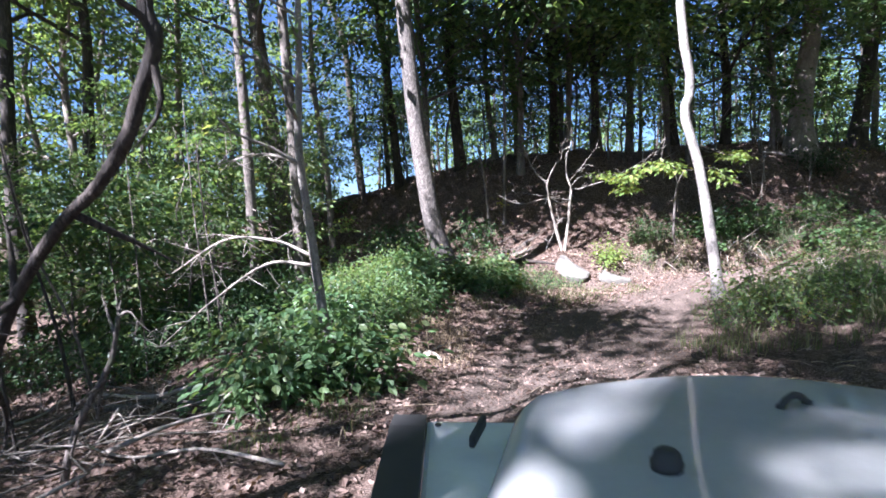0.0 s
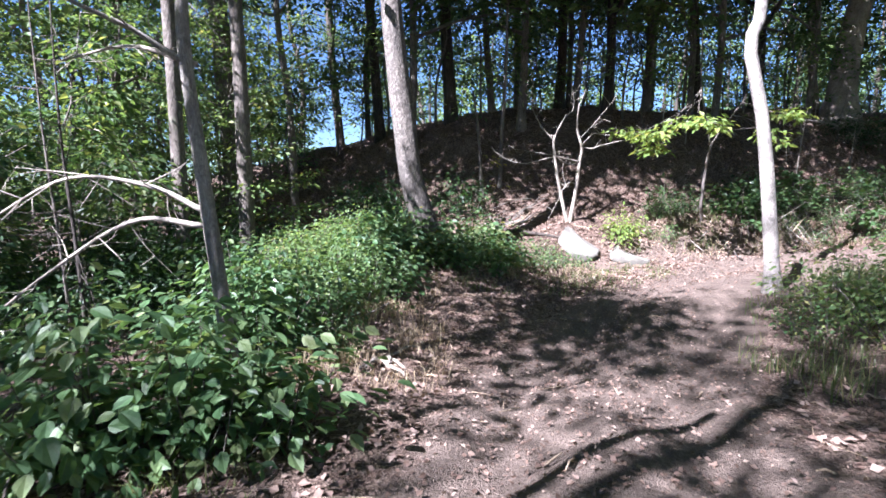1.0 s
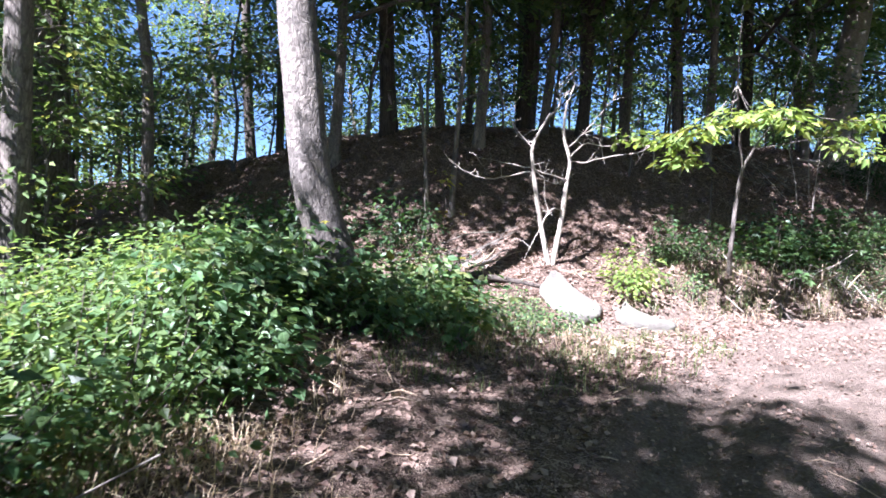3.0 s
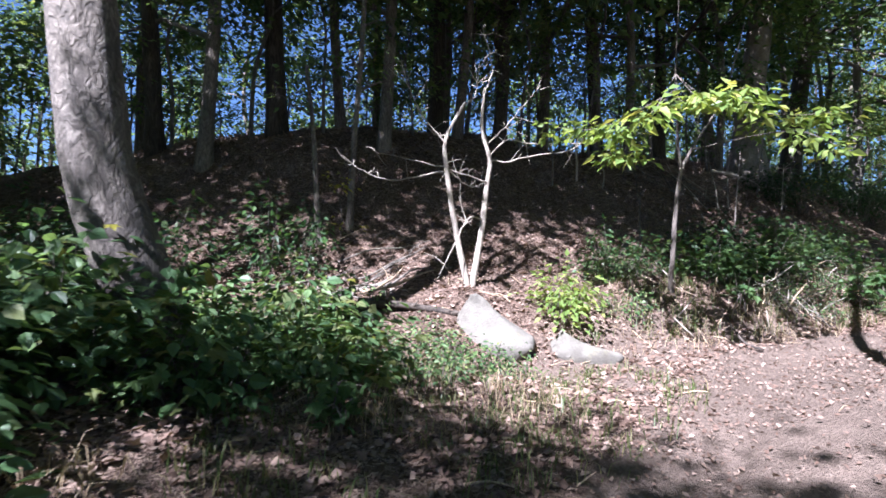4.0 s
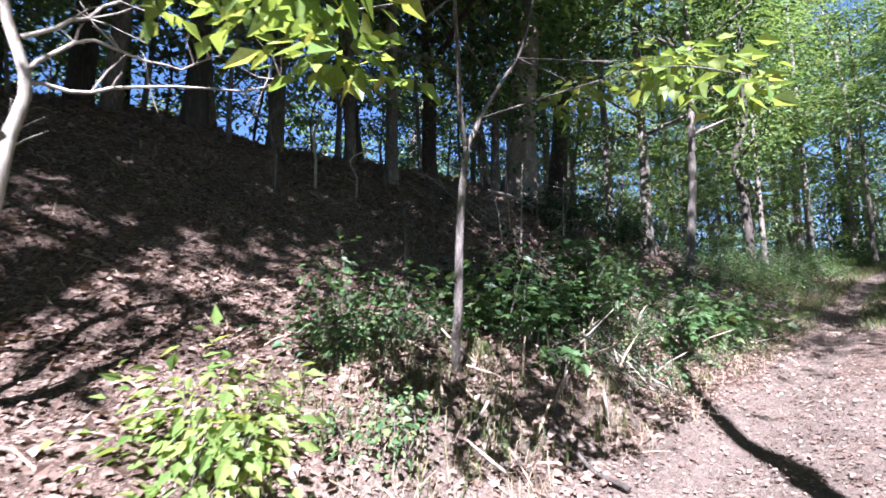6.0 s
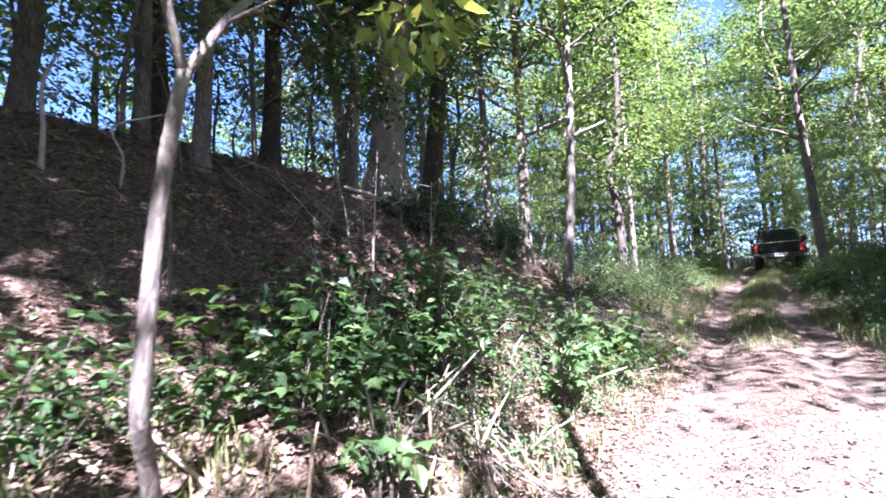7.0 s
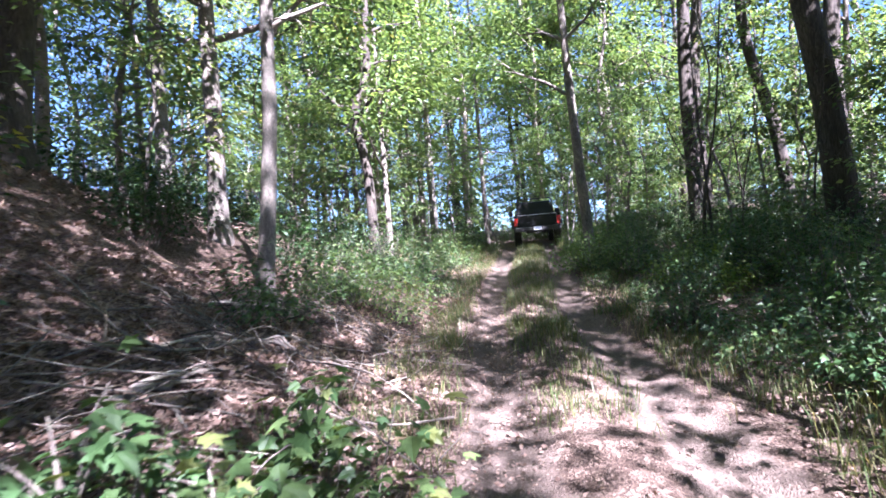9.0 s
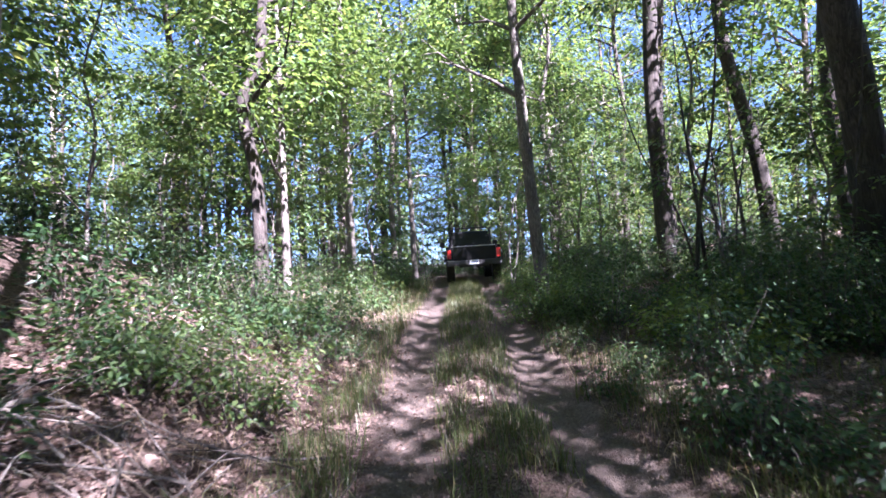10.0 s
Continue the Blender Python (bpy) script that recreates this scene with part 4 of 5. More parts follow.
def boulder(x, y, sink, size, turn, seed, label, tilt=0):
    rng = np.random.default_rng(seed)
    bm = bmesh.new()
    bmesh.ops.create_icosphere(bm, subdivisions=4, radius=1.0)
    cuts = [unit(rng.normal(0, 1, 3)) for _ in range(7)]
    lim = rng.uniform(0.42, 0.72, 7)
    for v in bm.verts:
        c = np.array(v.co)
        for nrm, d in zip(cuts, lim):
            over = c @ nrm - d
            if over > 0:
                c = c - nrm * over * 0.93
        c = c * (1 + 0.05 * noise.noise(Vector(c * 2.3 + seed)) + 0.015 * noise.noise(Vector(c * 9 + seed)))
        c[2] *= 1.25 - 0.85 * sstep(-0.8, 1.0, c[0])
        c[:2] *= 1.0 - 0.5 * sstep(-0.1, 0.9, c[2])
        c[0] -= 0.25 * max(0.0, c[2])
        v.co = Vector(c * size)
    root = thing("boulder", label, "boulder", (x, y, gz(x, y) - sink))
    root.matrix_basis = pose(x, y, gz(x, y) - sink, tilt, tilt * 0.6, turn)
    part("stone", bm, STONE, root, smooth=True)


boulder(3.52, 14.55, 0.06, (0.62, 0.48, 0.60), -20, 5, "pale grey boulder at the foot of the bank", 6)
boulder(4.6, 14.3, 0.03, (0.66, 0.48, 0.40), -10, 8, "low pale boulder half sunk at the edge of the track")
boulder(17.6, 15.6, 0.10, (0.24, 0.2, 0.14), 20, 12, "small brownish stone in the leaf litter")


# ---------------------------------------------------------------- undergrowth
def make_bush(label, seed, leafmat, wide, tall, stems, leaves, leaf, lobed=False, flat=0.5):
    rng = np.random.default_rng(seed)
    root = thing("bush", label, "bush", group="bushes of the undergrowth")
    tubes = Tubes()
    tips, ways = [], []
    for k in range(stems):
        a = rng.uniform(0, 6.28)
        rr = wide * math.sqrt(rng.random()) * (1.0 + 0.35 * math.cos(2 * a + seed))
        h = tall * rng.uniform(0.2, 1.2) * (1.1 - 0.4 * rr / wide)
        tip = np.array([rr * math.cos(a), rr * math.sin(a), h])
        foot = tip * [0.35, 0.35, 0] - [0, 0, 0.15]
        q = curve_pts([foot, (foot + tip) / 2 + rng.normal(0, 0.06, 3), tip], 6)
        tubes.add(q[[0, 2, 5]], [0.010, 0.007, 0.003], 3, cap=False)
        for j in (3, 4, 5, 5):
            tips.append(q[j])
            ways.append(tip * [1, 1, 0.2] + rng.normal(0, 0.2, 3))
    tagged(tubes.obj("stem_work", BARK_GREY, root), kind="stuff")
    v, f = sprays(rng, np.array(tips), np.array(ways), leaves, leaf * 1.5, leaf, flat, lobed)
    mesh_object("foliage", v, f, leafmat, root)
    return root


LEAF_BROAD = leaf_material("leaf_broad", [(0.0, (0.04, 0.085, 0.036)), (0.45, (0.075, 0.14, 0.058)), (0.8, (0.12, 0.19, 0.08)), (1.0, (0.20, 0.22, 0.10))], 0.4)
bushes = [make_bush("dense green bush with pointed leaves", 401, LEAF_BUSH, 0.75, 0.9, 34, 7, 0.085),
          make_bush("light green feathery bush", 402, LEAF_LIGHT, 0.8, 0.8, 42, 7, 0.08),
          make_bush("low dark green bush with broad leaves", 403, LEAF_BUSH, 0.7, 0.6, 34, 6, 0.085),
          make_bush("sparse bush with broad lobed leaves", 404, LEAF_GREEN, 0.6, 0.9, 20, 5, 0.12, True),
          make_bush("green bush with shade put into its dark leaf colour", 405, LEAF_SHADED, 0.9, 1.1, 34, 7, 0.10),
          make_bush("bright yellow-green bush in the sun", 406, LEAF_SUNNY, 0.5, 0.5, 24, 6, 0.10)]
bushes.append(make_bush("low leafy weeds beside the track", 407, LEAF_BUSH, 0.38, 0.42, 20, 6, 0.055))
bushes.append(make_bush("knee-high plant with broad oval green leaves", 408, LEAF_BROAD, 0.55, 0.75, 26, 5, 0.125, "oval"))
bushes.append(make_bush("tall weedy brush in the shade beside the track", 409, LEAF_BUSH, 0.6, 1.15, 46, 6, 0.07))
DENSE, FEATHER, BROAD, LOBED, SHADED, BRIGHT, WEEDS, OVAL, TALL = range(9)
PATCHES = [  # kind, count, x from, to, y from, to
    (OVAL, 4, -2.3, -1.1, 5.4, 7.0), (DENSE, 1, -2.4, -1.6, 6.2, 8.0), (OVAL, 3, -2.4, -1.2, 7.0, 8.6), (OVAL, 3, -1.6, -0.5, 10.2, 12.0), (TALL, 44, 13.5, 31, 6.5, 12.2), (TALL, 4, 22, 32, 17.2, 19), (DENSE, 3, -3.0, -1.4, 8, 10.5), (FEATHER, 9, -2.6, -0.7, 10.0, 12.4), (FEATHER, 6, -3.0, -0.6, 12, 14.2),
    (BROAD, 2, -0.4, 1.0, 12.0, 13.4), (DENSE, 1, 0.8, 1.8, 13.0, 13.8), (LOBED, 2, 1.2, 2.2, 13.2, 14.0), (BROAD, 3, 0.0, 1.6, 13.6, 15.0), (LOBED, 2, -0.8, 0.8, 11.2, 12.6),
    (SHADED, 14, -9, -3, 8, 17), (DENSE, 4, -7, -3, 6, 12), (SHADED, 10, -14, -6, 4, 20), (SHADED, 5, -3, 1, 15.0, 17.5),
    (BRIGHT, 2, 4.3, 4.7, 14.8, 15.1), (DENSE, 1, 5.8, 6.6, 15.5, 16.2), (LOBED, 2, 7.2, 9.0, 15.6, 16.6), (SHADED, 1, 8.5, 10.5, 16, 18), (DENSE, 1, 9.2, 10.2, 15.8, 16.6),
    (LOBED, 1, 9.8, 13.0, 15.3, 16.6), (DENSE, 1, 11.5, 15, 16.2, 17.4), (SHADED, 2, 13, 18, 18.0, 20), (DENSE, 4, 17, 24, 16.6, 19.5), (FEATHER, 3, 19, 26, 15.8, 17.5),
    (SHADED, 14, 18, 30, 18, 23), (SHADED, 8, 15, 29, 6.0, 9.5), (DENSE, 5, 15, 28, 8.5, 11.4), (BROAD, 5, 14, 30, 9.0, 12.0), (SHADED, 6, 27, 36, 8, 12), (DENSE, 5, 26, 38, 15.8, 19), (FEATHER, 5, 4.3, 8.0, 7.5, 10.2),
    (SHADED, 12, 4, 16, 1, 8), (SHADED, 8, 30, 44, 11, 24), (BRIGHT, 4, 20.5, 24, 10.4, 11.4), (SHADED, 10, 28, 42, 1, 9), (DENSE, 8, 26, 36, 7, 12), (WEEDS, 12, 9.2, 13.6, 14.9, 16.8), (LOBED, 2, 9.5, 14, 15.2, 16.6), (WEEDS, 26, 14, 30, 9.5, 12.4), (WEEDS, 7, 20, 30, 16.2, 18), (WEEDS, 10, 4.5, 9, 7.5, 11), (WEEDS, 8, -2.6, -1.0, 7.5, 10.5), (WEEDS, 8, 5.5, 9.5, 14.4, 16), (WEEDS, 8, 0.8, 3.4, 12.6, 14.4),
    (OVAL, 6, -1.3, 0.4, 11.0, 12.5), (OVAL, 3, 0.3, 1.4, 13.0, 14.2)]
rng = np.random.default_rng(430)
for kind, count, x0, x1, y0, y1 in PATCHES:
    for x, y in scatter(rng, count, x0, x1, y0, y1, 0.35, lambda a, b: free_of_way(a, b, 1.75)):
        copy_thing(bushes[kind], pose(x, y, gz(x, y) - 0.03, rng.normal(0, 5), rng.normal(0, 5), rng.uniform(0, 360)))
for x, y in [(39.6, 13.2), (39.9, 14.2), (40.1, 15.2), (39.8, 16.0), (40.6, 12.8), (41.0, 14.8), (40.8, 13.7), (41.2, 15.8)]:
    copy_thing(bushes[TALL], pose(x, y, gz(x, y) - 0.05, 0, 0, 71 * y))
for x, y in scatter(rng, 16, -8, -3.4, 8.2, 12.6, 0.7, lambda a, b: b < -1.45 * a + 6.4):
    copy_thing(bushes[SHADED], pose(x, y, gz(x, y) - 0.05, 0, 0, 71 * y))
# low weeds right up to the ruts of the far track
for kind, count, x0, x1, y0, y1 in [(WEEDS, 5, 22, 35, 15.4, 16.8), (FEATHER, 2, 25, 35, 16.4, 17.6), (WEEDS, 24, 20, 35, 12.0, 13.6), (FEATHER, 8, 22, 35, 11.8, 12.9)]:
    for x, y in scatter(rng, count, x0, x1, y0, y1, 0.3, lambda a, b: free_of_way(a, b, 1.3)):
        copy_thing(bushes[kind], pose(x, y, gz(x, y) - 0.05, rng.normal(0, 5), rng.normal(0, 5), rng.uniform(0, 360)))
for k, src in enumerate(bushes):
    src.matrix_basis = pose(-9 - 1.5 * k, 9 + k, gz(-9 - 1.5 * k, 9 + k))


def leaf_piece(size):
    v, f = lobed_mesh(np.zeros((1, 3)), np.array([[0, 1.0, 0]]), np.array([[0, 0, 1.0]]), np.array([size]))
    me = bpy.data.meshes.new("leaf")
    me.from_pydata(v.tolist(), [], f.tolist())
    me.materials.append(LEAF_BUSH)
    return me


LEAVES = [leaf_piece(s) for s in (0.10, 0.13, 0.16)]


def maple_sapling(x, y, tall, wide, seed, count, label):
    """A young maple whose leaves can be told apart."""
    rng = np.random.default_rng(seed)
    z = gz(x, y)
    root = thing("maple_sapling", label, "sapling", (x, y, z), group="young maples by the track")
    tubes = Tubes()
    twigs = []
    for k in range(max(8, count // 7)):
        a = rng.uniform(0, 6.28)
        h = tall * rng.uniform(0.25, 1.0)
        rr = wide * rng.uniform(0.4, 1.0) * (1.15 - 0.6 * h / tall)
        p0 = np.array([rng.normal(0, 0.05), rng.normal(0, 0.05), h * 0.5])
        p1 = np.array([rr * math.cos(a), rr * math.sin(a), h])
        q = curve_pts([p0, (p0 + p1) / 2 + [0, 0, 0.08], p1], 7)
        twig = Tubes()
        twig.add(q, np.linspace(0.009, 0.003, 7), 5, cap=False)
        twig.obj("twig", BARK_GREY, root)
        twigs.append(q)
    tubes.add(np.array([[0, 0, -0.15], [0.02, 0, tall * 0.4], [0.0, 0.03, tall * 0.9]]), [0.018, 0.014, 0.005], 7, 0.1, rng)
    tubes.obj("stem", BARK_GREY, root)
    for k in range(count):
        q = twigs[int(rng.integers(len(twigs)))]
        c = q[int(rng.integers(2, 7))] + rng.normal(0, 0.05, 3)
        ob = new("leaf", LEAVES[int(rng.integers(3))])
        ob.parent = root
        ob.matrix_basis = pose(*c, rng.normal(-22, 22), rng.normal(0, 22), rng.uniform(0, 360))


for k, (x, y, h, w, c) in enumerate([(9.35, 15.5, 1.35, 0.8, 230), (8.75, 15.9, 1.0, 0.6, 100), (10.0, 16.0, 1.0, 0.7, 120), (8.0, 14.9, 0.55, 0.4, 50), (11.6, 15.2, 0.6, 0.5, 90), (10.7, 15.0, 0.8, 0.5, 80), (12.9, 15.7, 0.8, 0.6, 90), (13.3, 15.35, 0.7, 0.6, 120), (14.4, 15.5, 0.6, 0.5, 80), (1.4, 12.2, 0.35, 0.3, 40)]):
    maple_sapling(x, y, h, w, 450 + k, c, "young maple with broad lobed green leaves")


# ---------------------------------------------------------------- grass, fallen leaves and sticks
def stuff_mesh(name, label, category, v, f, mat):
    return tagged(mesh_object(name, v, f, mat), label, category, kind="stuff")


def grass():
    rng = np.random.default_rng(500)
    xs, ys, hs = [], [], []
    for n, x0, x1, y0, y1, h in [(10000, 15.5, 34, 12.0, 16.0, 0.3), (2500, 21, 34, 16, 18, 0.3), (6500, 13, 32, 7, 12.8, 0.34), (4000, 3.4, 9, 6.5, 11.0, 0.28), (2500, 0.5, 5, 11.2, 13.9, 0.16), (1000, 4.5, 9.5, 14.3, 15.6, 0.26), (2200, -2.8, -0.7, 7.5, 10.5, 0.28),
                                 (1500, 8, 16, 14.4, 16.0, 0.2), (5000, 6, 18, 6, 12.2, 0.4), (3500, 22, 40, 16, 20, 0.35), (900, -2.0, -0.8, 4, 9, 0.18), (9000, 18.5, 34, 13.2, 15.8, 0.36)]:
        x, y = rng.uniform(x0, x1, n), rng.uniform(y0, y1, n)
        d, s = track_centre(x, y)
        clump = np.sin(2.1 * x + 1.7 * y) + np.sin(3.7 * x - 2.9 * y + 1) + np.sin(6.1 * x + 5.3 * y + 2)
        middle = (d < 0.5) & (x > 13.5)
        k = ((d > 1.05 + 0.3 * rng.random(n)) | middle) & (clump > rng.normal(-0.3, 0.9, n))
        xs.append(x[k])
        ys.append(y[k])
        hs.append(np.full(k.sum(), h) * np.where(middle[k], 0.75, 1))
    x, y, h = map(np.concatenate, (xs, ys, hs))
    x, y, h = np.repeat(x, 2) + rng.normal(0, 0.035, len(x) * 2), np.repeat(y, 2) + rng.normal(0, 0.035, len(y) * 2), np.repeat(h, 2)
    n = len(x)
    z = ground_z(x, y) - 0.02
    h = h * rng.uniform(0.4, 1.3, n)
    a = rng.uniform(0, 6.28, n)
    out = np.stack([np.cos(a), np.sin(a), 0 * a], 1)
    side = np.stack([-np.sin(a), np.cos(a), 0 * a], 1) * 0.004
    base = np.stack([x, y, z], 1)
    bend = rng.uniform(0.2, 1.1, n)[:, None]
    mid = base + out * h[:, None] * bend * 0.3 + [0, 0, 1] * (h * 0.6)[:, None]
    tip = base + out * h[:, None] * bend + [0, 0, 1] * (h * (1.0 - 0.35 * bend[:, 0]))[:, None]
    v = np.stack([base - side, base + side, mid + side, mid - side, tip], 1).reshape(-1, 3)
    k = np.arange(n)[:, None] * 5
    f = np.concatenate([k + [0, 1, 2], k + [0, 2, 3], k + [3, 2, 4]])
    stuff_mesh("grass", "green and straw-coloured grass beside the track", "grass", v, f, GRASS)


grass()


def dry_grass():
    """Tan stubble on the sunny edges of the track."""
    rng = np.random.default_rng(505)
    x, y = [], []
    for n, x0, x1, y0, y1 in [(2600, -1.5, 0.3, 7.0, 9.8), (1500, -1.2, 0.3, 9.6, 11.4), (1500, 4.6, 9.4, 14.0, 15.2), (1600, 9, 16, 14.3, 15.4), (1500, 0.8, 3.4, 12.0, 14.2), (2500, 16, 30, 12.4, 13.2), (5000, 16, 31, 15.4, 17.6)]:
        x.append(rng.uniform(x0, x1, n))
        y.append(rng.uniform(y0, y1, n))
    x, y = np.concatenate(x), np.concatenate(y)
    keep = (track_centre(x, y)[0] > 1.15) & (np.sin(3.1 * x + 2.3 * y) + np.sin(5.3 * x - 4.1 * y) > rng.normal(0, 0.8, len(x)))
    x, y = x[keep], y[keep]
    n = len(x)
    h = rng.uniform(0.08, 0.34, n)
    a = rng.uniform(0, 6.28, n)
    out = np.stack([np.cos(a), np.sin(a), 0 * a], 1)
    side = np.stack([-np.sin(a), np.cos(a), 0 * a], 1) * 0.0024
    base = np.stack([x, y, ground_z(x, y) - 0.02], 1)
    lean = rng.uniform(0.3, 1.5, n)[:, None]
    mid = base + out * h[:, None] * lean * 0.35 + [0, 0, 1] * (h * 0.6)[:, None]
    tip = base + out * h[:, None] * lean + [0, 0, 1] * (h * (1 - 0.45 * lean[:, 0]))[:, None]
    v = np.stack([base - side, base + side, mid + side, mid - side, tip], 1).reshape(-1, 3)
    k = np.arange(n)[:, None] * 5
    stuff_mesh("dry_grass", "dry tan grass stubble along the track", "grass", v, np.concatenate([k + [0, 1, 2], k + [0, 2, 3], k + [3, 2, 4]]), STRAW_BLADES)


STRAW_BLADES = leaf_material("straw_blades", [(0.0, (0.16, 0.11, 0.07)), (0.5, (0.30, 0.23, 0.15)), (1.0, (0.46, 0.38, 0.27))], 0.25, 0.7)
dry_grass()


def litter():
    rng = np.random.default_rng(510)
    px, py = [], []
    for n, x0, x1, y0, y1 in [(16000, -3, 4, 2, 12), (40000, -3, 12, 11.5, 17.5), (46000, 9, 23, 14, 19.5), (36000, -4, 18, 16, 21.5), (12000, 12, 28, 9, 17), (7000, -8, -2, 3, 14), (6000, 4, 14, 8, 13)]:
        px.append(rng.uniform(x0, x1, n))
        py.append(rng.uniform(y0, y1, n))
    x, y = np.concatenate(px), np.concatenate(py)
    d, s = track_centre(x, y)
    k = (rng.random(len(x)) < np.where((d < 1.3) & (x > 4), 0.5, 1.0))
    x, y = x[k], y[k]
    n = len(x)
    a = rng.uniform(0, 6.28, n)
    pos = np.stack([x, y, ground_z(x, y) + rng.uniform(0.0, 0.035, n)], 1)
    along = np.stack([np.cos(a), np.sin(a), rng.normal(0, 0.35, n)], 1)
    upv = np.array([0, 0, 1.0]) + rng.normal(0, 0.6, (n, 3))
    size = rng.uniform(0.03, 0.09, n) * np.where(d[k] < 1.4, 0.62, 1.0)
    v, f = leaf_mesh(pos, along, upv, size, size * rng.uniform(0.5, 0.9, n))
    stuff_mesh("leaf_litter", "dry brown fallen leaves on the ground", "leaves", v, f, LEAF_DRY)


litter()


def sticks():
    rng = np.random.default_rng(520)
    tubes = Tubes()
    for k in range(900):
        x, y = (rng.uniform(-3, 6), rng.uniform(2, 14)) if k % 3 == 0 else (rng.uniform(0, 21), rng.uniform(14, 20))
        d = float(track_centre(np.array(x), np.array(y))[0])
        if d < 1.3 and rng.random() < 0.8:
            continue
        a = rng.uniform(0, 6.28)
        ln = rng.uniform(0.06, 0.35)
        ex, ey = x + ln * math.cos(a), y + ln * math.sin(a)
        p = np.array([[x, y, gz(x, y) + 0.015], [(x + ex) / 2, (y + ey) / 2, gz((x + ex) / 2, (y + ey) / 2) + rng.uniform(0.02, 0.06)], [ex, ey, gz(ex, ey) + rng.uniform(0.01, 0.07)]])
        r = rng.uniform(0.003, 0.010)
        tubes.add(p, [r, r * 0.9, r * 0.5], 5, cap=False)
    tagged(tubes.obj("twigs", STRAW), "small dry twigs scattered on the ground", "twigs", kind="stuff")


sticks()


# ---------------------------------------------------------------- vehicles
def paint_material(name, base, rough, dirt, metal=0.0, coat=0.5):
    m, n, l, b = material(name)
    v = coords(n, l)
    dust = noise_tex(n, l, v, 2.6, 6, 0.65)
    fine = noise_tex(n, l, v, 45, 4, 0.7)
    f = ramp(n, l, dust, [(0.42, (0, 0, 0)), (0.75, (0.45, 0.45, 0.45))])
    l.new(mixc(n, l, f, mixc(n, l, 0.12, base, ramp(n, l, fine, [(0.3, (0.6, 0.6, 0.6)), (0.7, (1.2, 1.2, 1.2))]), 'MULTIPLY'), dirt), b.inputs["Base Color"])
    r = n.new("ShaderNodeMath")
    r.operation = 'MULTIPLY_ADD'
    l.new(dust, r.inputs[0])
    r.inputs[1].default_value = 0.25
    r.inputs[2].default_value = rough - 0.1
    l.new(r.outputs[0], b.inputs["Roughness"])
    b.inputs["Metallic"].default_value = metal
    b.inputs["Coat Weight"].default_value = coat
    b.inputs["Coat Roughness"].default_value = 0.06
    return m


PAINT_WHITE = paint_material("white_paint", (0.72, 0.73, 0.72), 0.3, (0.45, 0.44, 0.40), coat=1.0)
PAINT_BLACK = paint_material("black_paint", (0.006, 0.006, 0.007), 0.4, (0.02, 0.018, 0.016), coat=0.15)
BLACK_PLASTIC = paint_material("black_plastic", (0.02, 0.02, 0.022), 0.55, (0.10, 0.09, 0.08), coat=0.0)
RUBBER = paint_material("tyre_rubber", (0.022, 0.021, 0.020), 0.85, (0.13, 0.10, 0.075), coat=0.0)
CHROME = paint_material("dull_chrome", (0.5, 0.5, 0.5), 0.3, (0.25, 0.22, 0.18), metal=0.9, coat=0.0)
PAINT_BLACK.node_tree.nodes["Principled BSDF"].inputs["Specular IOR Level"].default_value = 0.2
GLASS_DARK = paint_material("dark_glass", (0.006, 0.007, 0.008), 0.3, (0.02, 0.02, 0.018), coat=0.0)
GLASS_DARK.node_tree.nodes["Principled BSDF"].inputs["Specular IOR Level"].default_value = 0.2
RED_LENS = paint_material("red_lens", (0.35, 0.015, 0.012), 0.25, (0.2, 0.05, 0.04))
WHITE_PLATE = paint_material("white_plate", (0.55, 0.56, 0.58), 0.4, (0.4, 0.38, 0.34))
BAR_BLUE = paint_material("dark_blue_print", (0.03, 0.05, 0.14), 0.5, (0.1, 0.1, 0.12))


def box_bm(x0, x1, y0, y1, z0, z1, bevel=0.02, segs=2, top=None):
    """A bevelled block; top (sx, sy, dy) shrinks and shifts its upper face."""
    bm = bmesh.new()
    bmesh.ops.create_cube(bm, size=1.0)
    cx, cy, cz = (x0 + x1) / 2, (y0 + y1) / 2, (z0 + z1) / 2
    for v in bm.verts:
        up_face = v.co.z > 0
        sx, sy, dy = top if (top and up_face) else (1, 1, 0)
        v.co = Vector((cx + v.co.x * (x1 - x0) * sx, cy + v.co.y * (y1 - y0) * sy + dy, cz + v.co.z * (z1 - z0)))
    if bevel:
        bmesh.ops.bevel(bm, geom=bm.edges[:], offset=bevel, segments=segs, profile=0.6, affect='EDGES')
    return bm


def strip_bm(path, width, thick):
    """A flat band bent along a line in the y-z plane; width runs along x from 0."""
    bm = bmesh.new()
    p = np.array(path, float)
    t = unit(np.gradient(p, axis=0))
    nrm = np.stack([-t[:, 1], t[:, 0]], 1)
    rings = []
    for q, k in zip(p, nrm):
        rings.append([bm.verts.new((x, q[0] + k[0] * o, q[1] + k[1] * o)) for x, o in ((0, 0), (width, 0), (width, thick), (0, thick))])
    for a, b in zip(rings, rings[1:]):
        for i in range(4):
            bm.faces.new((a[i], a[(i + 1) % 4], b[(i + 1) % 4], b[i]))
    bm.faces.new(rings[0][::-1])
    bm.faces.new(rings[-1])
    bmesh.ops.recalc_face_normals(bm, faces=bm.faces[:])
    return bm


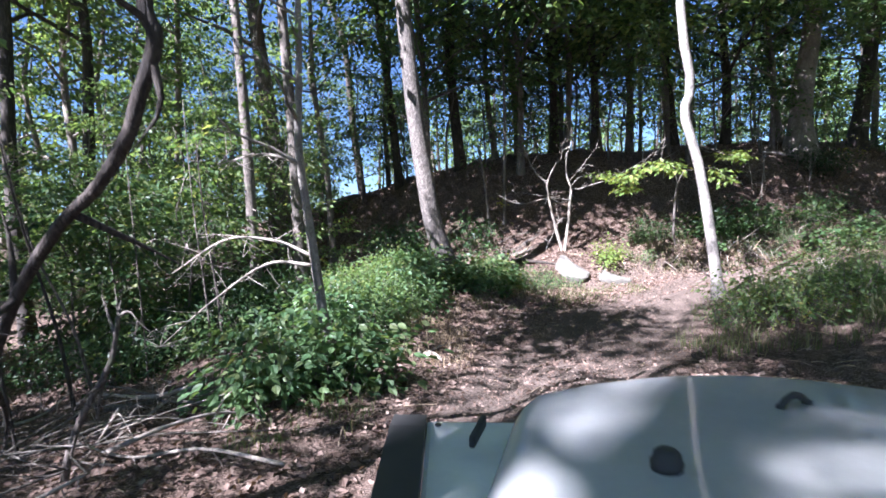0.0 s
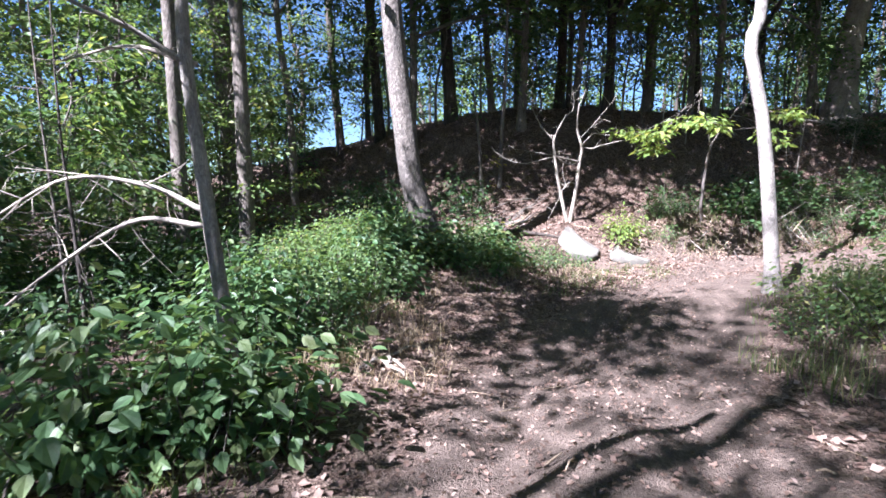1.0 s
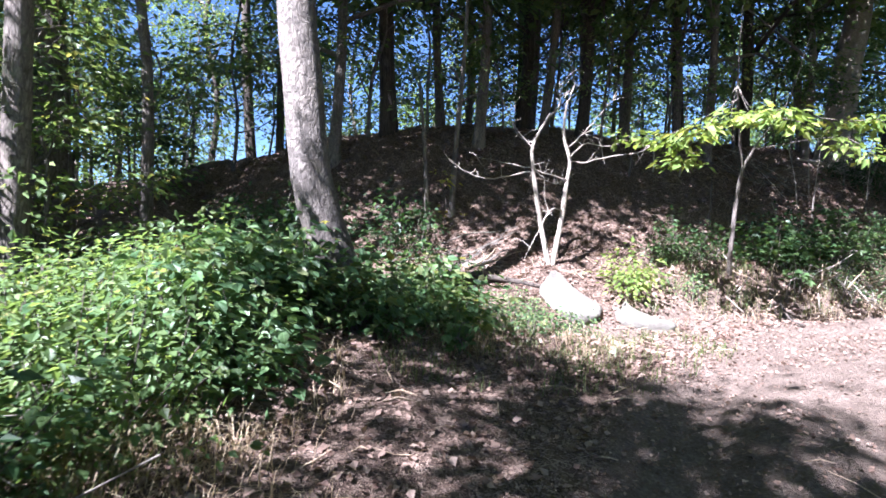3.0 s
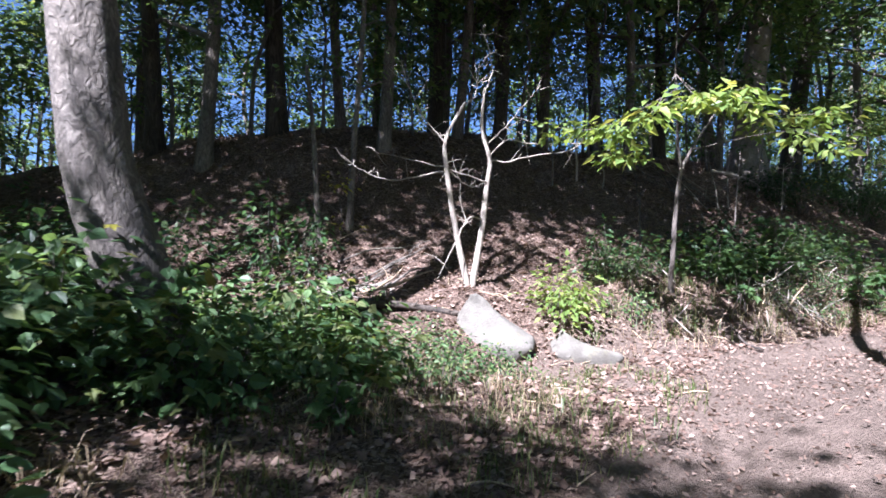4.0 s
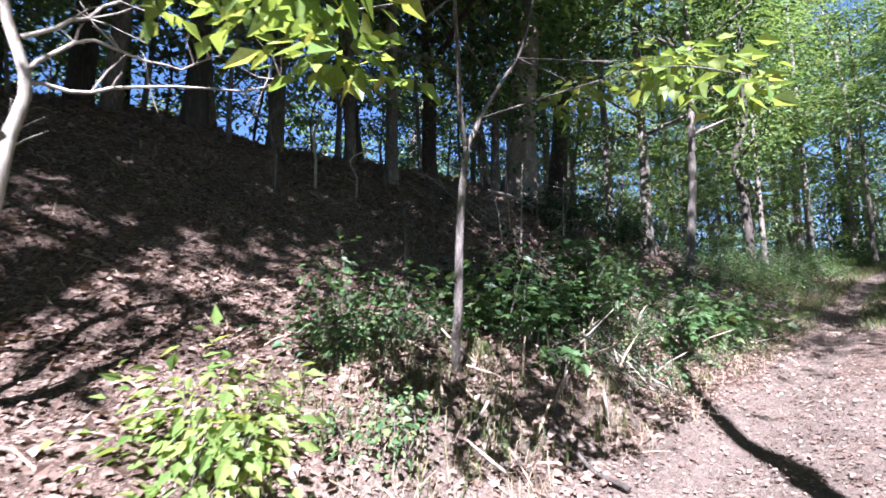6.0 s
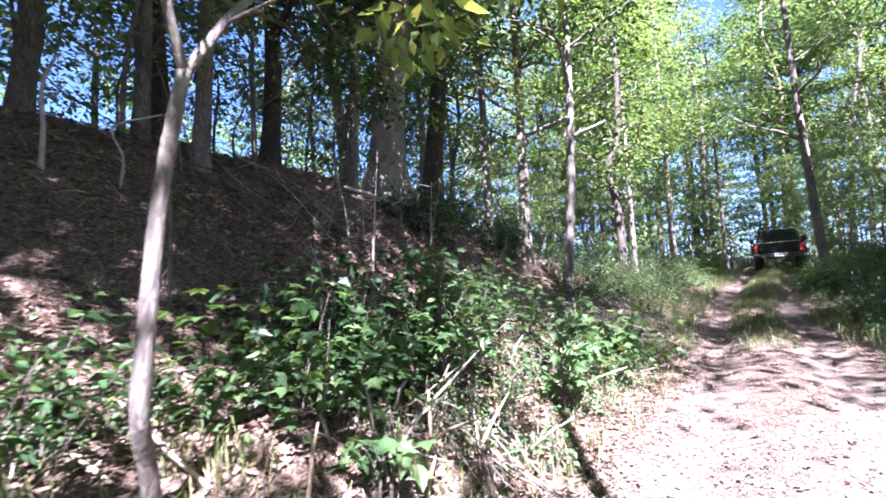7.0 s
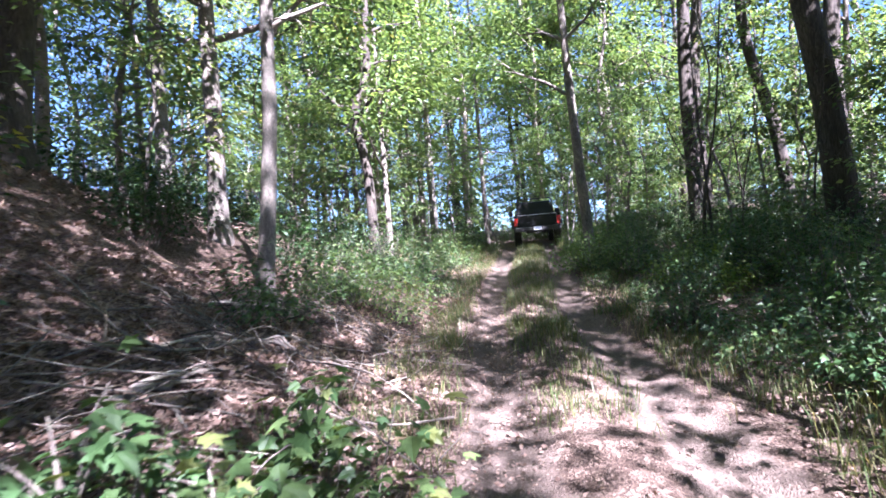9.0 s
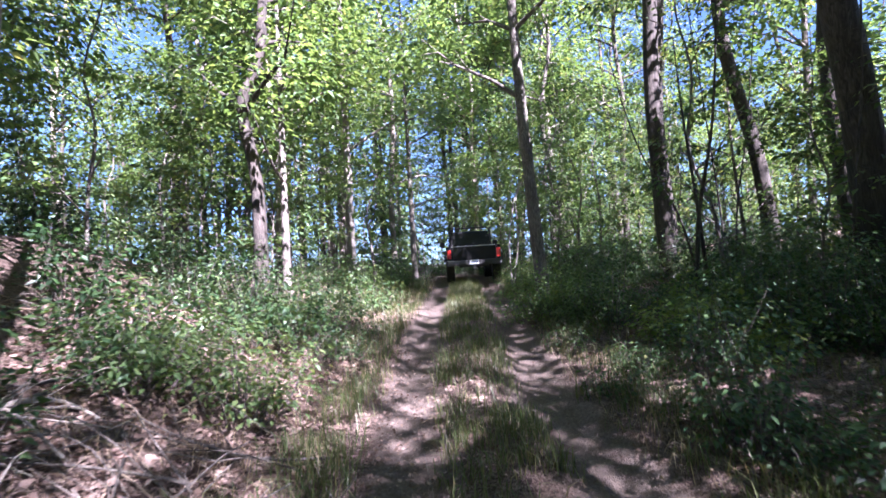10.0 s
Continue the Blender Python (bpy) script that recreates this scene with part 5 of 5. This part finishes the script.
def lathe_bm(profile, sides=28, axis_x=True):
    """Turns (along, radius) points round the x axis."""
    bm = bmesh.new()
    rings = []
    for a, r in profile:
        rings.append([bm.verts.new((a, r * math.cos(2 * math.pi * k / sides), r * math.sin(2 * math.pi * k / sides))) for k in range(sides)])
    for p, q in zip(rings, rings[1:]):
        for k in range(sides):
            bm.faces.new((p[k], p[(k + 1) % sides], q[(k + 1) % sides], q[k]))
    bm.faces.new(rings[0][::-1])
    bm.faces.new(rings[-1])
    bmesh.ops.recalc_face_normals(bm, faces=bm.faces[:])
    return bm


def tyre_bm(radius, width):
    w = width / 2
    bm = lathe_bm([(-w * 0.8, radius * 0.56), (-w, radius * 0.66), (-w, radius * 0.86), (-w * 0.82, radius * 0.96), (w * 0.82, radius * 0.96), (w, radius * 0.86), (w, radius * 0.66), (w * 0.8, radius * 0.56)], 36)
    for k in range(18):
        for s in (-1, 1):
            a = 2 * math.pi * (k + 0.25 * s) / 18
            c = bmesh.ops.create_cube(bm, size=1.0)["verts"]
            m = Matrix.Rotation(a, 4, 'X') @ Matrix.Translation((s * w * 0.45, 0, radius * 0.965)) @ Matrix.Diagonal((w * 0.75, radius * 0.17, radius * 0.07, 1))
            bmesh.ops.transform(bm, matrix=m, verts=c)
    return bm


def add_wheel(root, x, y, z, radius, width):
    tyre = part("tyre", tyre_bm(radius, width), RUBBER, root)
    tyre.location = (x, y, z)
    rim = part("rim", lathe_bm([(-width * 0.42, radius * 0.58), (-width * 0.40, radius * 0.5), (-width * 0.2, radius * 0.42), (-width * 0.22, 0.06), (width * 0.22, 0.06), (width * 0.2, radius * 0.42), (width * 0.40, radius * 0.5), (width * 0.42, radius * 0.58)], 24), CHROME, tyre, smooth=True)
    return tyre, rim


def jeep():
    m = pose(0.0, 0.0, 2.0, 0, 3.69, 0)
    root = thing("off_road_vehicle", "white open off-road vehicle standing on the dirt track", "car")
    root.matrix_basis = m
    xc = 0.73

    def half(y):
        return min(0.74, 0.885 - 0.258 * y)

    bm = bmesh.new()
    us = np.concatenate([np.linspace(-1, -0.86, 8), np.linspace(-0.82, 0.82, 29), np.linspace(0.86, 1, 8)])
    ys = np.concatenate([np.linspace(0.10, 1.22, 26), np.linspace(1.24, 1.36, 8)])
    grid = []
    for y in ys:
        row = []
        for u in us:
            e = max(0.0, (abs(u) - 0.84) / 0.16)
            z = -0.355 - 0.055 * u * u - 0.11 * (1 - math.sqrt(max(0.0, 1 - e * e)))
            q = max(0.0, (y - 1.24) / 0.12)
            z -= 0.10 * (1 - math.sqrt(max(0.0, 1 - q * q)))
            yy = y - 0.07 * u * u * max(0.0, (y - 0.6) / 0.76)
            ridge = 0.008 * math.exp(-((abs(u) - 0.62) / 0.02) ** 2)
            row.append(bm.verts.new((xc + u * half(y), yy, z + ridge)))
        grid.append(row)
    for a, b in zip(grid, grid[1:]):
        for k in range(len(us) - 1):
            bm.faces.new((a[k], a[k + 1], b[k + 1], b[k]))
    bmesh.ops.solidify(bm, geom=bm.faces[:], thickness=0.02)
    bmesh.ops.recalc_face_normals(bm, faces=bm.faces[:])
    hood = part("hood", bm, PAINT_WHITE, root, "white glossy dusty hood", smooth=True)
    # fixtures on the hood
    loop = Tubes()
    loop.add(curve_pts([(0.705, 1.035, -0.375), (0.712, 1.037, -0.345), (0.742, 1.05, -0.332), (0.772, 1.063, -0.345), (0.782, 1.065, -0.375)], 14), np.full(14, 0.0075), 8)
    for x in (0.705, 0.782):
        loop.add(np.array([[x, 1.035 + (x - 0.705) * 0.39, -0.375], [x, 1.035 + (x - 0.705) * 0.39, -0.348]]), [0.011, 0.009], 10)
    loop.obj("footman_loop", BLACK_PLASTIC, hood, "black metal tie-down loop")
    for x in (0.37, 0.83):
        b = part("rubber_stop", lathe_bm([(0, 0.024), (0.018, 0.026), (0.020, 0.023), (0.032, 0.021), (0.038, 0.014), (0.040, 0.002)], 20), BLACK_PLASTIC, hood, "black round rubber stop", smooth=True)
        b.matrix_basis = pose(x, 0.80, -0.362 - 0.05 * ((x - xc) / half(0.8)) ** 2, 0, -90, 0)
    for s in (-1, 1):
        latch = part("hood_latch", box_bm(-0.007, 0.007, -0.05, 0.05, -0.014, 0.014, 0.005), BLACK_PLASTIC, hood, "black rubber hood latch")
        latch.matrix_basis = pose(xc + s * (half(1.13) + 0.045), 1.13, -0.452, 8, 0, s * 20)
        side = xc + s * 0.76
        # fenders, flares
        x0, x1 = sorted((side, xc + s * 0.40))
        part("fender", box_bm(x0, x1, 0.32, 1.31, -0.56, -0.50, 0.012), PAINT_WHITE, root)
        part("inner_panel", box_bm(*sorted((xc + s * 0.50, xc + s * 0.53)), 0.10, 1.24, -1.15, -0.46, 0.01), PAINT_WHITE, root)
        fl = part("fender_flare", strip_bm([(1.34, -0.86), (1.345, -0.66), (1.335, -0.565), (1.29, -0.515), (1.2, -0.505), (0.8, -0.505), (0.5, -0.51), (0.36, -0.58), (0.24, -0.72), (0.18, -0.86)], 0.085, -0.035), BLACK_PLASTIC, root, "black plastic fender flare")
        fl.location = (side - (0.085 if s < 0 else 0), 0, 0)
        bolt = part("bolt", lathe_bm([(0, 0.009), (0.004, 0.009), (0.006, 0.004)], 10), BLACK_PLASTIC, root)
        bolt.matrix_basis = pose(side - s * 0.03, 1.275, -0.50, 0, -90, 0)
        part("body_side", box_bm(*sorted((xc + s * 0.72, xc + s * 0.76)), -1.75, 0.30, -1.12, -0.47, 0.015), PAINT_WHITE, root)
        lamp = part("headlight", lathe_bm([(0, 0.09), (0.02, 0.088), (0.035, 0.06), (0.04, 0.01)], 24), CHROME, root, "round headlight", smooth=True)
        lamp.matrix_basis = pose(xc + s * 0.36, 1.285, -0.70, 0, 0, 90)
        for y in (0.82, -1.45):
            x = xc + s * 0.66
            w = m @ Vector((x, y, 0))
            zl = (m.inverted() @ Vector((w.x, w.y, gz(w.x, w.y)))).z
            add_wheel(root, x, y, zl + 0.37, 0.385, 0.24)
    part("cowl", box_bm(xc - 0.72, xc + 0.72, -0.12, 0.12, -0.50, -0.42, 0.02), PAINT_WHITE, root)
    part("floor_pan", box_bm(xc - 0.71, xc + 0.71, -1.75, 0.30, -1.16, -1.10, 0.01), BLACK_PLASTIC, root)
    part("firewall", box_bm(xc - 0.70, xc + 0.70, 0.02, 0.06, -1.08, -0.51, 0.01), PAINT_WHITE, root)
    part("tailgate", box_bm(xc - 0.70, xc + 0.70, -1.80, -1.76, -1.10, -0.47, 0.01), PAINT_WHITE, root)
    grille = part("grille", box_bm(xc - 0.55, xc + 0.55, 1.22, 1.275, -0.98, -0.50, 0.015), PAINT_WHITE, root)
    for k in range(7):
        part("slot", box_bm(xc - 0.215 + 0.065 * k, xc - 0.175 + 0.065 * k, 1.27, 1.279, -0.90, -0.56, 0.004), BLACK_PLASTIC, grille, "dark grille slot")
    part("front_bumper", box_bm(xc - 0.70, xc + 0.70, 1.34, 1.44, -1.10, -0.98, 0.02), BLACK_PLASTIC, root)
    for x in (xc - 0.36, xc + 0.36):
        part("seat", box_bm(x - 0.24, x + 0.24, -0.95, -0.45, -1.10, -0.80, 0.05), BLACK_PLASTIC, root, "black seat cushion")
    for x in (xc - 0.3, xc + 0.3):
        part("frame_rail", box_bm(x - 0.04, x + 0.04, -1.8, 1.4, -1.26, -1.16, 0.01), BLACK_PLASTIC, root)
    return root


jeep()


def pickup(x, y, turn):
    """A dark lifted pickup; its tail looks back along the track. Local y runs ahead, the tail is at 0."""
    z = gz(x + 2.5 * math.cos(radians(turn)), y + 2.5 * math.sin(radians(turn)))
    root = thing("pickup_truck", "black lifted pickup truck standing on the track, seen from behind", "truck")
    slope = math.degrees(math.atan2(gz(x + 4.5, y) - gz(x + 0.8, y), 3.7))
    root.matrix_basis = pose(x, y, gz(x + 0.9, y), 0, 0, turn - 90) @ pose(0, 0, 0, slope, 0, 0)
    part("chassis", box_bm(-0.5, 0.5, 0.15, 5.0, 0.55, 0.72, 0.02), BLACK_PLASTIC, root)
    bed = part("bed", box_bm(-0.93, 0.93, 0.06, 2.05, 0.72, 1.22, 0.05), PAINT_BLACK, root)
    for s in (-1, 1):
        part("bed_rail", box_bm(*sorted((s * 0.82, s * 0.95)), 0.05, 2.05, 1.20, 1.29, 0.025), PAINT_BLACK, bed)
        part("tail_light", box_bm(*sorted((s * 0.78, s * 0.93)), 0.025, 0.07, 0.86, 1.18, 0.015), RED_LENS, bed, "red tail light")
        part("fender_arch", strip_bm([(0.30, 0.75), (0.36, 0.98), (0.58, 1.10), (0.95, 1.12), (1.25, 1.02), (1.40, 0.75)], 0.09, 0.05), BLACK_PLASTIC, root).location = (s * 0.95 - (0.09 if s < 0 else 0.0), 0.1, 0)
        part("fender_arch", strip_bm([(0.30, 0.75), (0.36, 0.98), (0.58, 1.10), (0.95, 1.12), (1.25, 1.02), (1.40, 0.75)], 0.09, 0.05), BLACK_PLASTIC, root).location = (s * 0.95 - (0.09 if s < 0 else 0.0), 3.6, 0)
        part("side_mirror", box_bm(*sorted((s * 0.98, s * 1.18)), 3.35, 3.45, 1.35, 1.58, 0.03), BLACK_PLASTIC, root)
    part("tailgate", box_bm(-0.78, 0.78, 0.0, 0.06, 0.80, 1.27, 0.025), PAINT_BLACK, bed, "black tailgate with a pale top edge")
    part("tailgate_cap", box_bm(-0.76, 0.76, -0.004, 0.05, 1.272, 1.292, 0.008), CHROME, bed, "pale tailgate edge")
    bumper = part("rear_bumper", box_bm(-0.93, 0.93, -0.16, 0.02, 0.62, 0.80, 0.03), BLACK_PLASTIC, root, "black steel rear bumper")
    plate = part("number_plate", box_bm(-0.16, 0.16, -0.175, -0.160, 0.645, 0.795, 0.004), WHITE_PLATE, bumper, "white number plate with a dark bar")
    part("bar", box_bm(-0.12, 0.12, -0.181, -0.176, 0.70, 0.74, 0.001), BAR_BLUE, bumper)
    part("tow_hitch", box_bm(-0.05, 0.05, -0.30, -0.10, 0.50, 0.58, 0.01), BLACK_PLASTIC, root)
    cab = part("cab", box_bm(-0.92, 0.92, 2.10, 4.0, 0.70, 1.34, 0.06), PAINT_BLACK, root)
    green = part("cab_top", box_bm(-0.88, 0.88, 2.12, 3.75, 1.30, 1.92, 0.08, 3, top=(0.82, 0.74, -0.10)), PAINT_BLACK, cab)
    part("rear_window", box_bm(-0.66, 0.66, -0.01, 0.01, -0.21, 0.21, 0.008), GLASS_DARK, cab, "dark rear window").matrix_basis = pose(0, 2.185, 1.60, -12, 0, 0)
    part("hood", box_bm(-0.88, 0.88, 3.95, 5.25, 0.75, 1.24, 0.10, 3, top=(0.92, 0.96, -0.04)), PAINT_BLACK, root)
    part("front_bumper", box_bm(-0.93, 0.93, 5.2, 5.4, 0.60, 0.82, 0.04), CHROME, root)
    rack = Tubes()
    for s in (-1, 1):
        rack.add(np.array([[s * 0.80, 1.9, 1.25], [s * 0.74, 1.9, 1.95], [s * 0.66, 1.9, 2.02]]), [0.03, 0.03, 0.03], 8)
    rack.add(np.array([[-0.70, 1.9, 2.02], [0, 1.9, 2.02], [0.70, 1.9, 2.02]]), [0.03, 0.03, 0.03], 8)
    rack.obj("roll_bar", BLACK_PLASTIC, root)
    for s in (-1, 1):
        for yy in (0.98, 4.55):
            add_wheel(root, s * 0.82, yy, 0.44, 0.45, 0.30)
    return root


pickup(32.5, 14.15, 3)


# ---------------------------------------------------------------- small finds
limb_thing("bare_limb", "pale bare limb reaching out from the spotted tree", "branch", [(18.35, 17.85, 5.75), (18.35, 17.5, 5.95), (18.35, 17.1, 6.03), (18.35, 16.75, 6.1)], 0.05, 0.022, DEAD_WOOD, 701, 5, 0.5)
for k, pts in enumerate(([(31, 13.0, gz(31, 13) - 0.1), (31, 13.0, 3.6), (31, 12.8, 4.8), (31, 12.5, 6.0), (30.8, 12.5, 8.6)], [(31.1, 12.95, gz(31, 13) - 0.1), (31, 12.7, 3.9), (31, 12.7, 5.0), (31, 12.3, 6.2), (31, 12.6, 8.2)])):
    limb_thing("bare_vine", "thin pale twisted vine stem beside the track", "vine", pts, 0.024, 0.014, BARK_PALE, 703 + k, 3, 0.4, 22)
for k in range(7):
    r = np.random.default_rng(720 + k)
    x, y = r.uniform(-5, -2.4), r.uniform(3.4, 8.5)
    z = gz(x, y)
    q = r.normal(0, 0.35, 2)
    limb_thing("bare_sapling", "thin bare grey sapling in the shaded brush", "sapling", [(x, y, z - 0.1), (x + q[0] * 0.3, y + q[1] * 0.3, z + 1.0), (x + q[0], y + q[1], z + 2.3), (x + q[0] * 1.4, y + q[1] * 1.6, z + r.uniform(3, 4.6))], r.uniform(0.014, 0.03), 0.006, (BARK_GREY, BARK_DARK)[k % 2], 740 + k, 14, 0.6)
for k in range(8):
    r = np.random.default_rng(760 + k)
    x, y = r.uniform(7.5, 13.5), r.uniform(17.5, 20)
    z = gz(x, y)
    q = r.normal(0, 0.25, 2)
    limb_thing("bare_sapling", "thin bare sapling on the shaded bank", "sapling", [(x, y, z - 0.1), (x + q[0] * 0.3, y + q[1] * 0.3, z + 0.7), (x + q[0], y + q[1], z + r.uniform(1.2, 2.2))], r.uniform(0.012, 0.025), 0.006, (BARK_GREY, DEAD_WOOD)[k % 2], 780 + k, 6, 0.4)
for k in range(12):
    r = np.random.default_rng(800 + k)
    x, y = r.uniform(17, 27), r.uniform(6.5, 11)
    z = gz(x, y)
    q = r.normal(0, 0.5, 2)
    limb_thing("bare_sapling", "thin dark sapling in the shade beside the track", "sapling", [(x, y, z - 0.1), (x + q[0] * 0.3, y + q[1] * 0.3, z + 1.6), (x + q[0], y + q[1], z + 3.4), (x + q[0] * 1.3, y + q[1] * 1.8, z + r.uniform(5, 8))], r.uniform(0.02, 0.05), 0.01, BARK_DARK, 820 + k, 12, 0.9)


def yellow_sprig(x, y, z0, seed):
    """A few yellowing leaves on a thin stem."""
    rng = np.random.default_rng(seed)
    root = thing("yellow_sprig", "thin sprig with yellowing leaves on the bank", "sapling", (x, y, gz(x, y)))
    tubes = Tubes()
    p = curve_pts([(0, 0, -0.1), (0.03, 0, 0.5), (-0.15, 0, z0 - gz(x, y))], 8)
    tubes.add(p, np.linspace(0.012, 0.004, 8), 5)
    tubes.obj("stem", BARK_GREY, root)
    tips = p[4:] + rng.normal(0, 0.12, (4, 3))
    v, f = sprays(rng, tips, tips * [1, 1, 0] + 0.01, 9, 0.13, 0.11, 0.5)
    mesh_object("foliage", v, f, LEAF_YELLOW, root)


LEAF_YELLOW = leaf_material("leaf_yellow", [(0.0, (0.16, 0.17, 0.03)), (0.6, (0.26, 0.25, 0.04)), (1.0, (0.38, 0.30, 0.05))], 0.5)
yellow_sprig(1.85, 17.1, 2.75, 840)
yellow_sprig(-3.6, 15.0, 2.2, 841)
yellow_sprig(15.4, 19.4, 4.4, 842)


# brush heap at the top of the bank and litter of twigs below it
def brush_heap(x, y, seed, count, wide, label):
    rng = np.random.default_rng(seed)
    root = thing("brush_heap", label, "brush", (x, y, gz(x, y)))
    for k in range(count):
        tubes = Tubes()
        a = rng.uniform(0, 6.28)
        c = rng.normal(0, wide * 0.35, 2)
        ln = rng.uniform(0.3, 0.8)
        pts = []
        for s in (-1, 0, 1):
            u, v = c[0] + s * ln * math.cos(a), c[1] + s * ln * math.sin(a)
            pts.append((u, v, gz(x + u, y + v) - gz(x, y) + rng.uniform(0.02, 0.35)))
        tubes.add(curve_pts(pts, 7), np.linspace(rng.uniform(0.004, 0.012), 0.002, 7), 5, cap=False)
        tubes.obj("stick", (DEAD_WOOD, BARK_GREY, BARK_DARK, BARK_GREY, BARK_MID)[k % 5], root)


brush_heap(10.7, 19.4, 850, 60, 1.6, "heap of dry brushwood at the top of the bank")
brush_heap(16.2, 17.2, 851, 36, 1.9, "dry brushwood tangled on the slope of the bank")
brush_heap(13.6, 16.4, 852, 30, 1.9, "dry brushwood tangled at the foot of the bank")
brush_heap(18.0, 16.6, 853, 22, 1.6, "dry brushwood beside the track")
brush_heap(-3.2, 4.6, 854, 40, 1.5, "tangled dead brushwood in the leaf litter")
brush_heap(-1.7, 8.9, 855, 26, 0.9, "dry brushwood under the bushes")
brush_heap(8.9, 15.0, 856, 26, 0.7, "dry brushwood at the bend of the track")


def exposed_roots(x, y, seed, count, reach, label, heading):
    """Bleached roots that crawl over the washed-out slope below a tree."""
    rng = np.random.default_rng(seed)
    z = gz(x, y)
    root = thing("exposed_roots", label, "roots", (x, y, z))
    for k in range(count):
        a = heading + rng.uniform(-1.5, 1.5)
        ln = reach * rng.uniform(0.4, 1.0)
        pts = []
        for s in np.linspace(0, 1, 6):
            u = 0.1 * math.cos(a) + s * ln * math.cos(a) + rng.normal(0, 0.07) * s
            v = 0.1 * math.sin(a) + s * ln * math.sin(a) + rng.normal(0, 0.07) * s
            pts.append((u, v, gz(x + u, y + v) - z + 0.03 + 0.09 * math.sin(3.1 * s) * rng.random() - 0.05 * s))
        tubes = Tubes()
        tubes.add(curve_pts(pts, 14), np.linspace(rng.uniform(0.018, 0.045), 0.006, 14), 7, 0.15, rng)
        tubes.obj("root", (DEAD_WOOD, BARK_GREY, BARK_MID)[k % 3], root)


exposed_roots(18.35, 18.0, 900, 16, 1.5, "pale bare roots round the foot of the spotted tree", -2.2)
exposed_roots(16.4, 17.3, 901, 11, 1.2, "tangle of bleached roots on the washed-out bank", -1.8)
brush_heap(15.0, 16.0, 857, 18, 1.8, "dead twigs and dry stems on the brown bank")
brush_heap(11.4, 16.6, 858, 34, 1.6, "fallen dry twigs among the plants on the bank")
brush_heap(17.4, 15.9, 859, 14, 1.5, "dead brush washed down beside the track")
exposed_roots(14.4, 16.9, 902, 7, 1.2, "bleached roots sticking out of the bank", -1.6)
exposed_roots(1.9, 16.0, 903, 12, 1.1, "weathered roots lying on the sunlit bank", -1.0)
exposed_roots(-0.45, 8.1, 904, 7, 0.7, "roots laid bare at the edge of the track", -0.6)

# bare snags along the crest
for k, (x, y, h, lean, r) in enumerate([(7.4, 18.9, 1.25, 0.1, 0.03), (6.7, 18.8, 1.5, 0.35, 0.028), (8.1, 18.9, 0.95, 0.45, 0.02), (7.9, 17.3, 1.0, 0.0, 0.022), (9.3, 17.0, 0.9, -0.1, 0.018)]):
    z = gz(x, y)
    limb_thing("bare_snag", "thin bare grey snag on the shaded bank", "snag", [(x, y, z - 0.1), (x + 0.1 * lean, y, z + 0.35 * h), (x - 0.15 * lean, y, z + 0.7 * h), (x + lean, y, z + h)], r, r * 0.5, (DEAD_WOOD, BARK_GREY)[k % 2], 910 + k, 3, 0.25, 12)
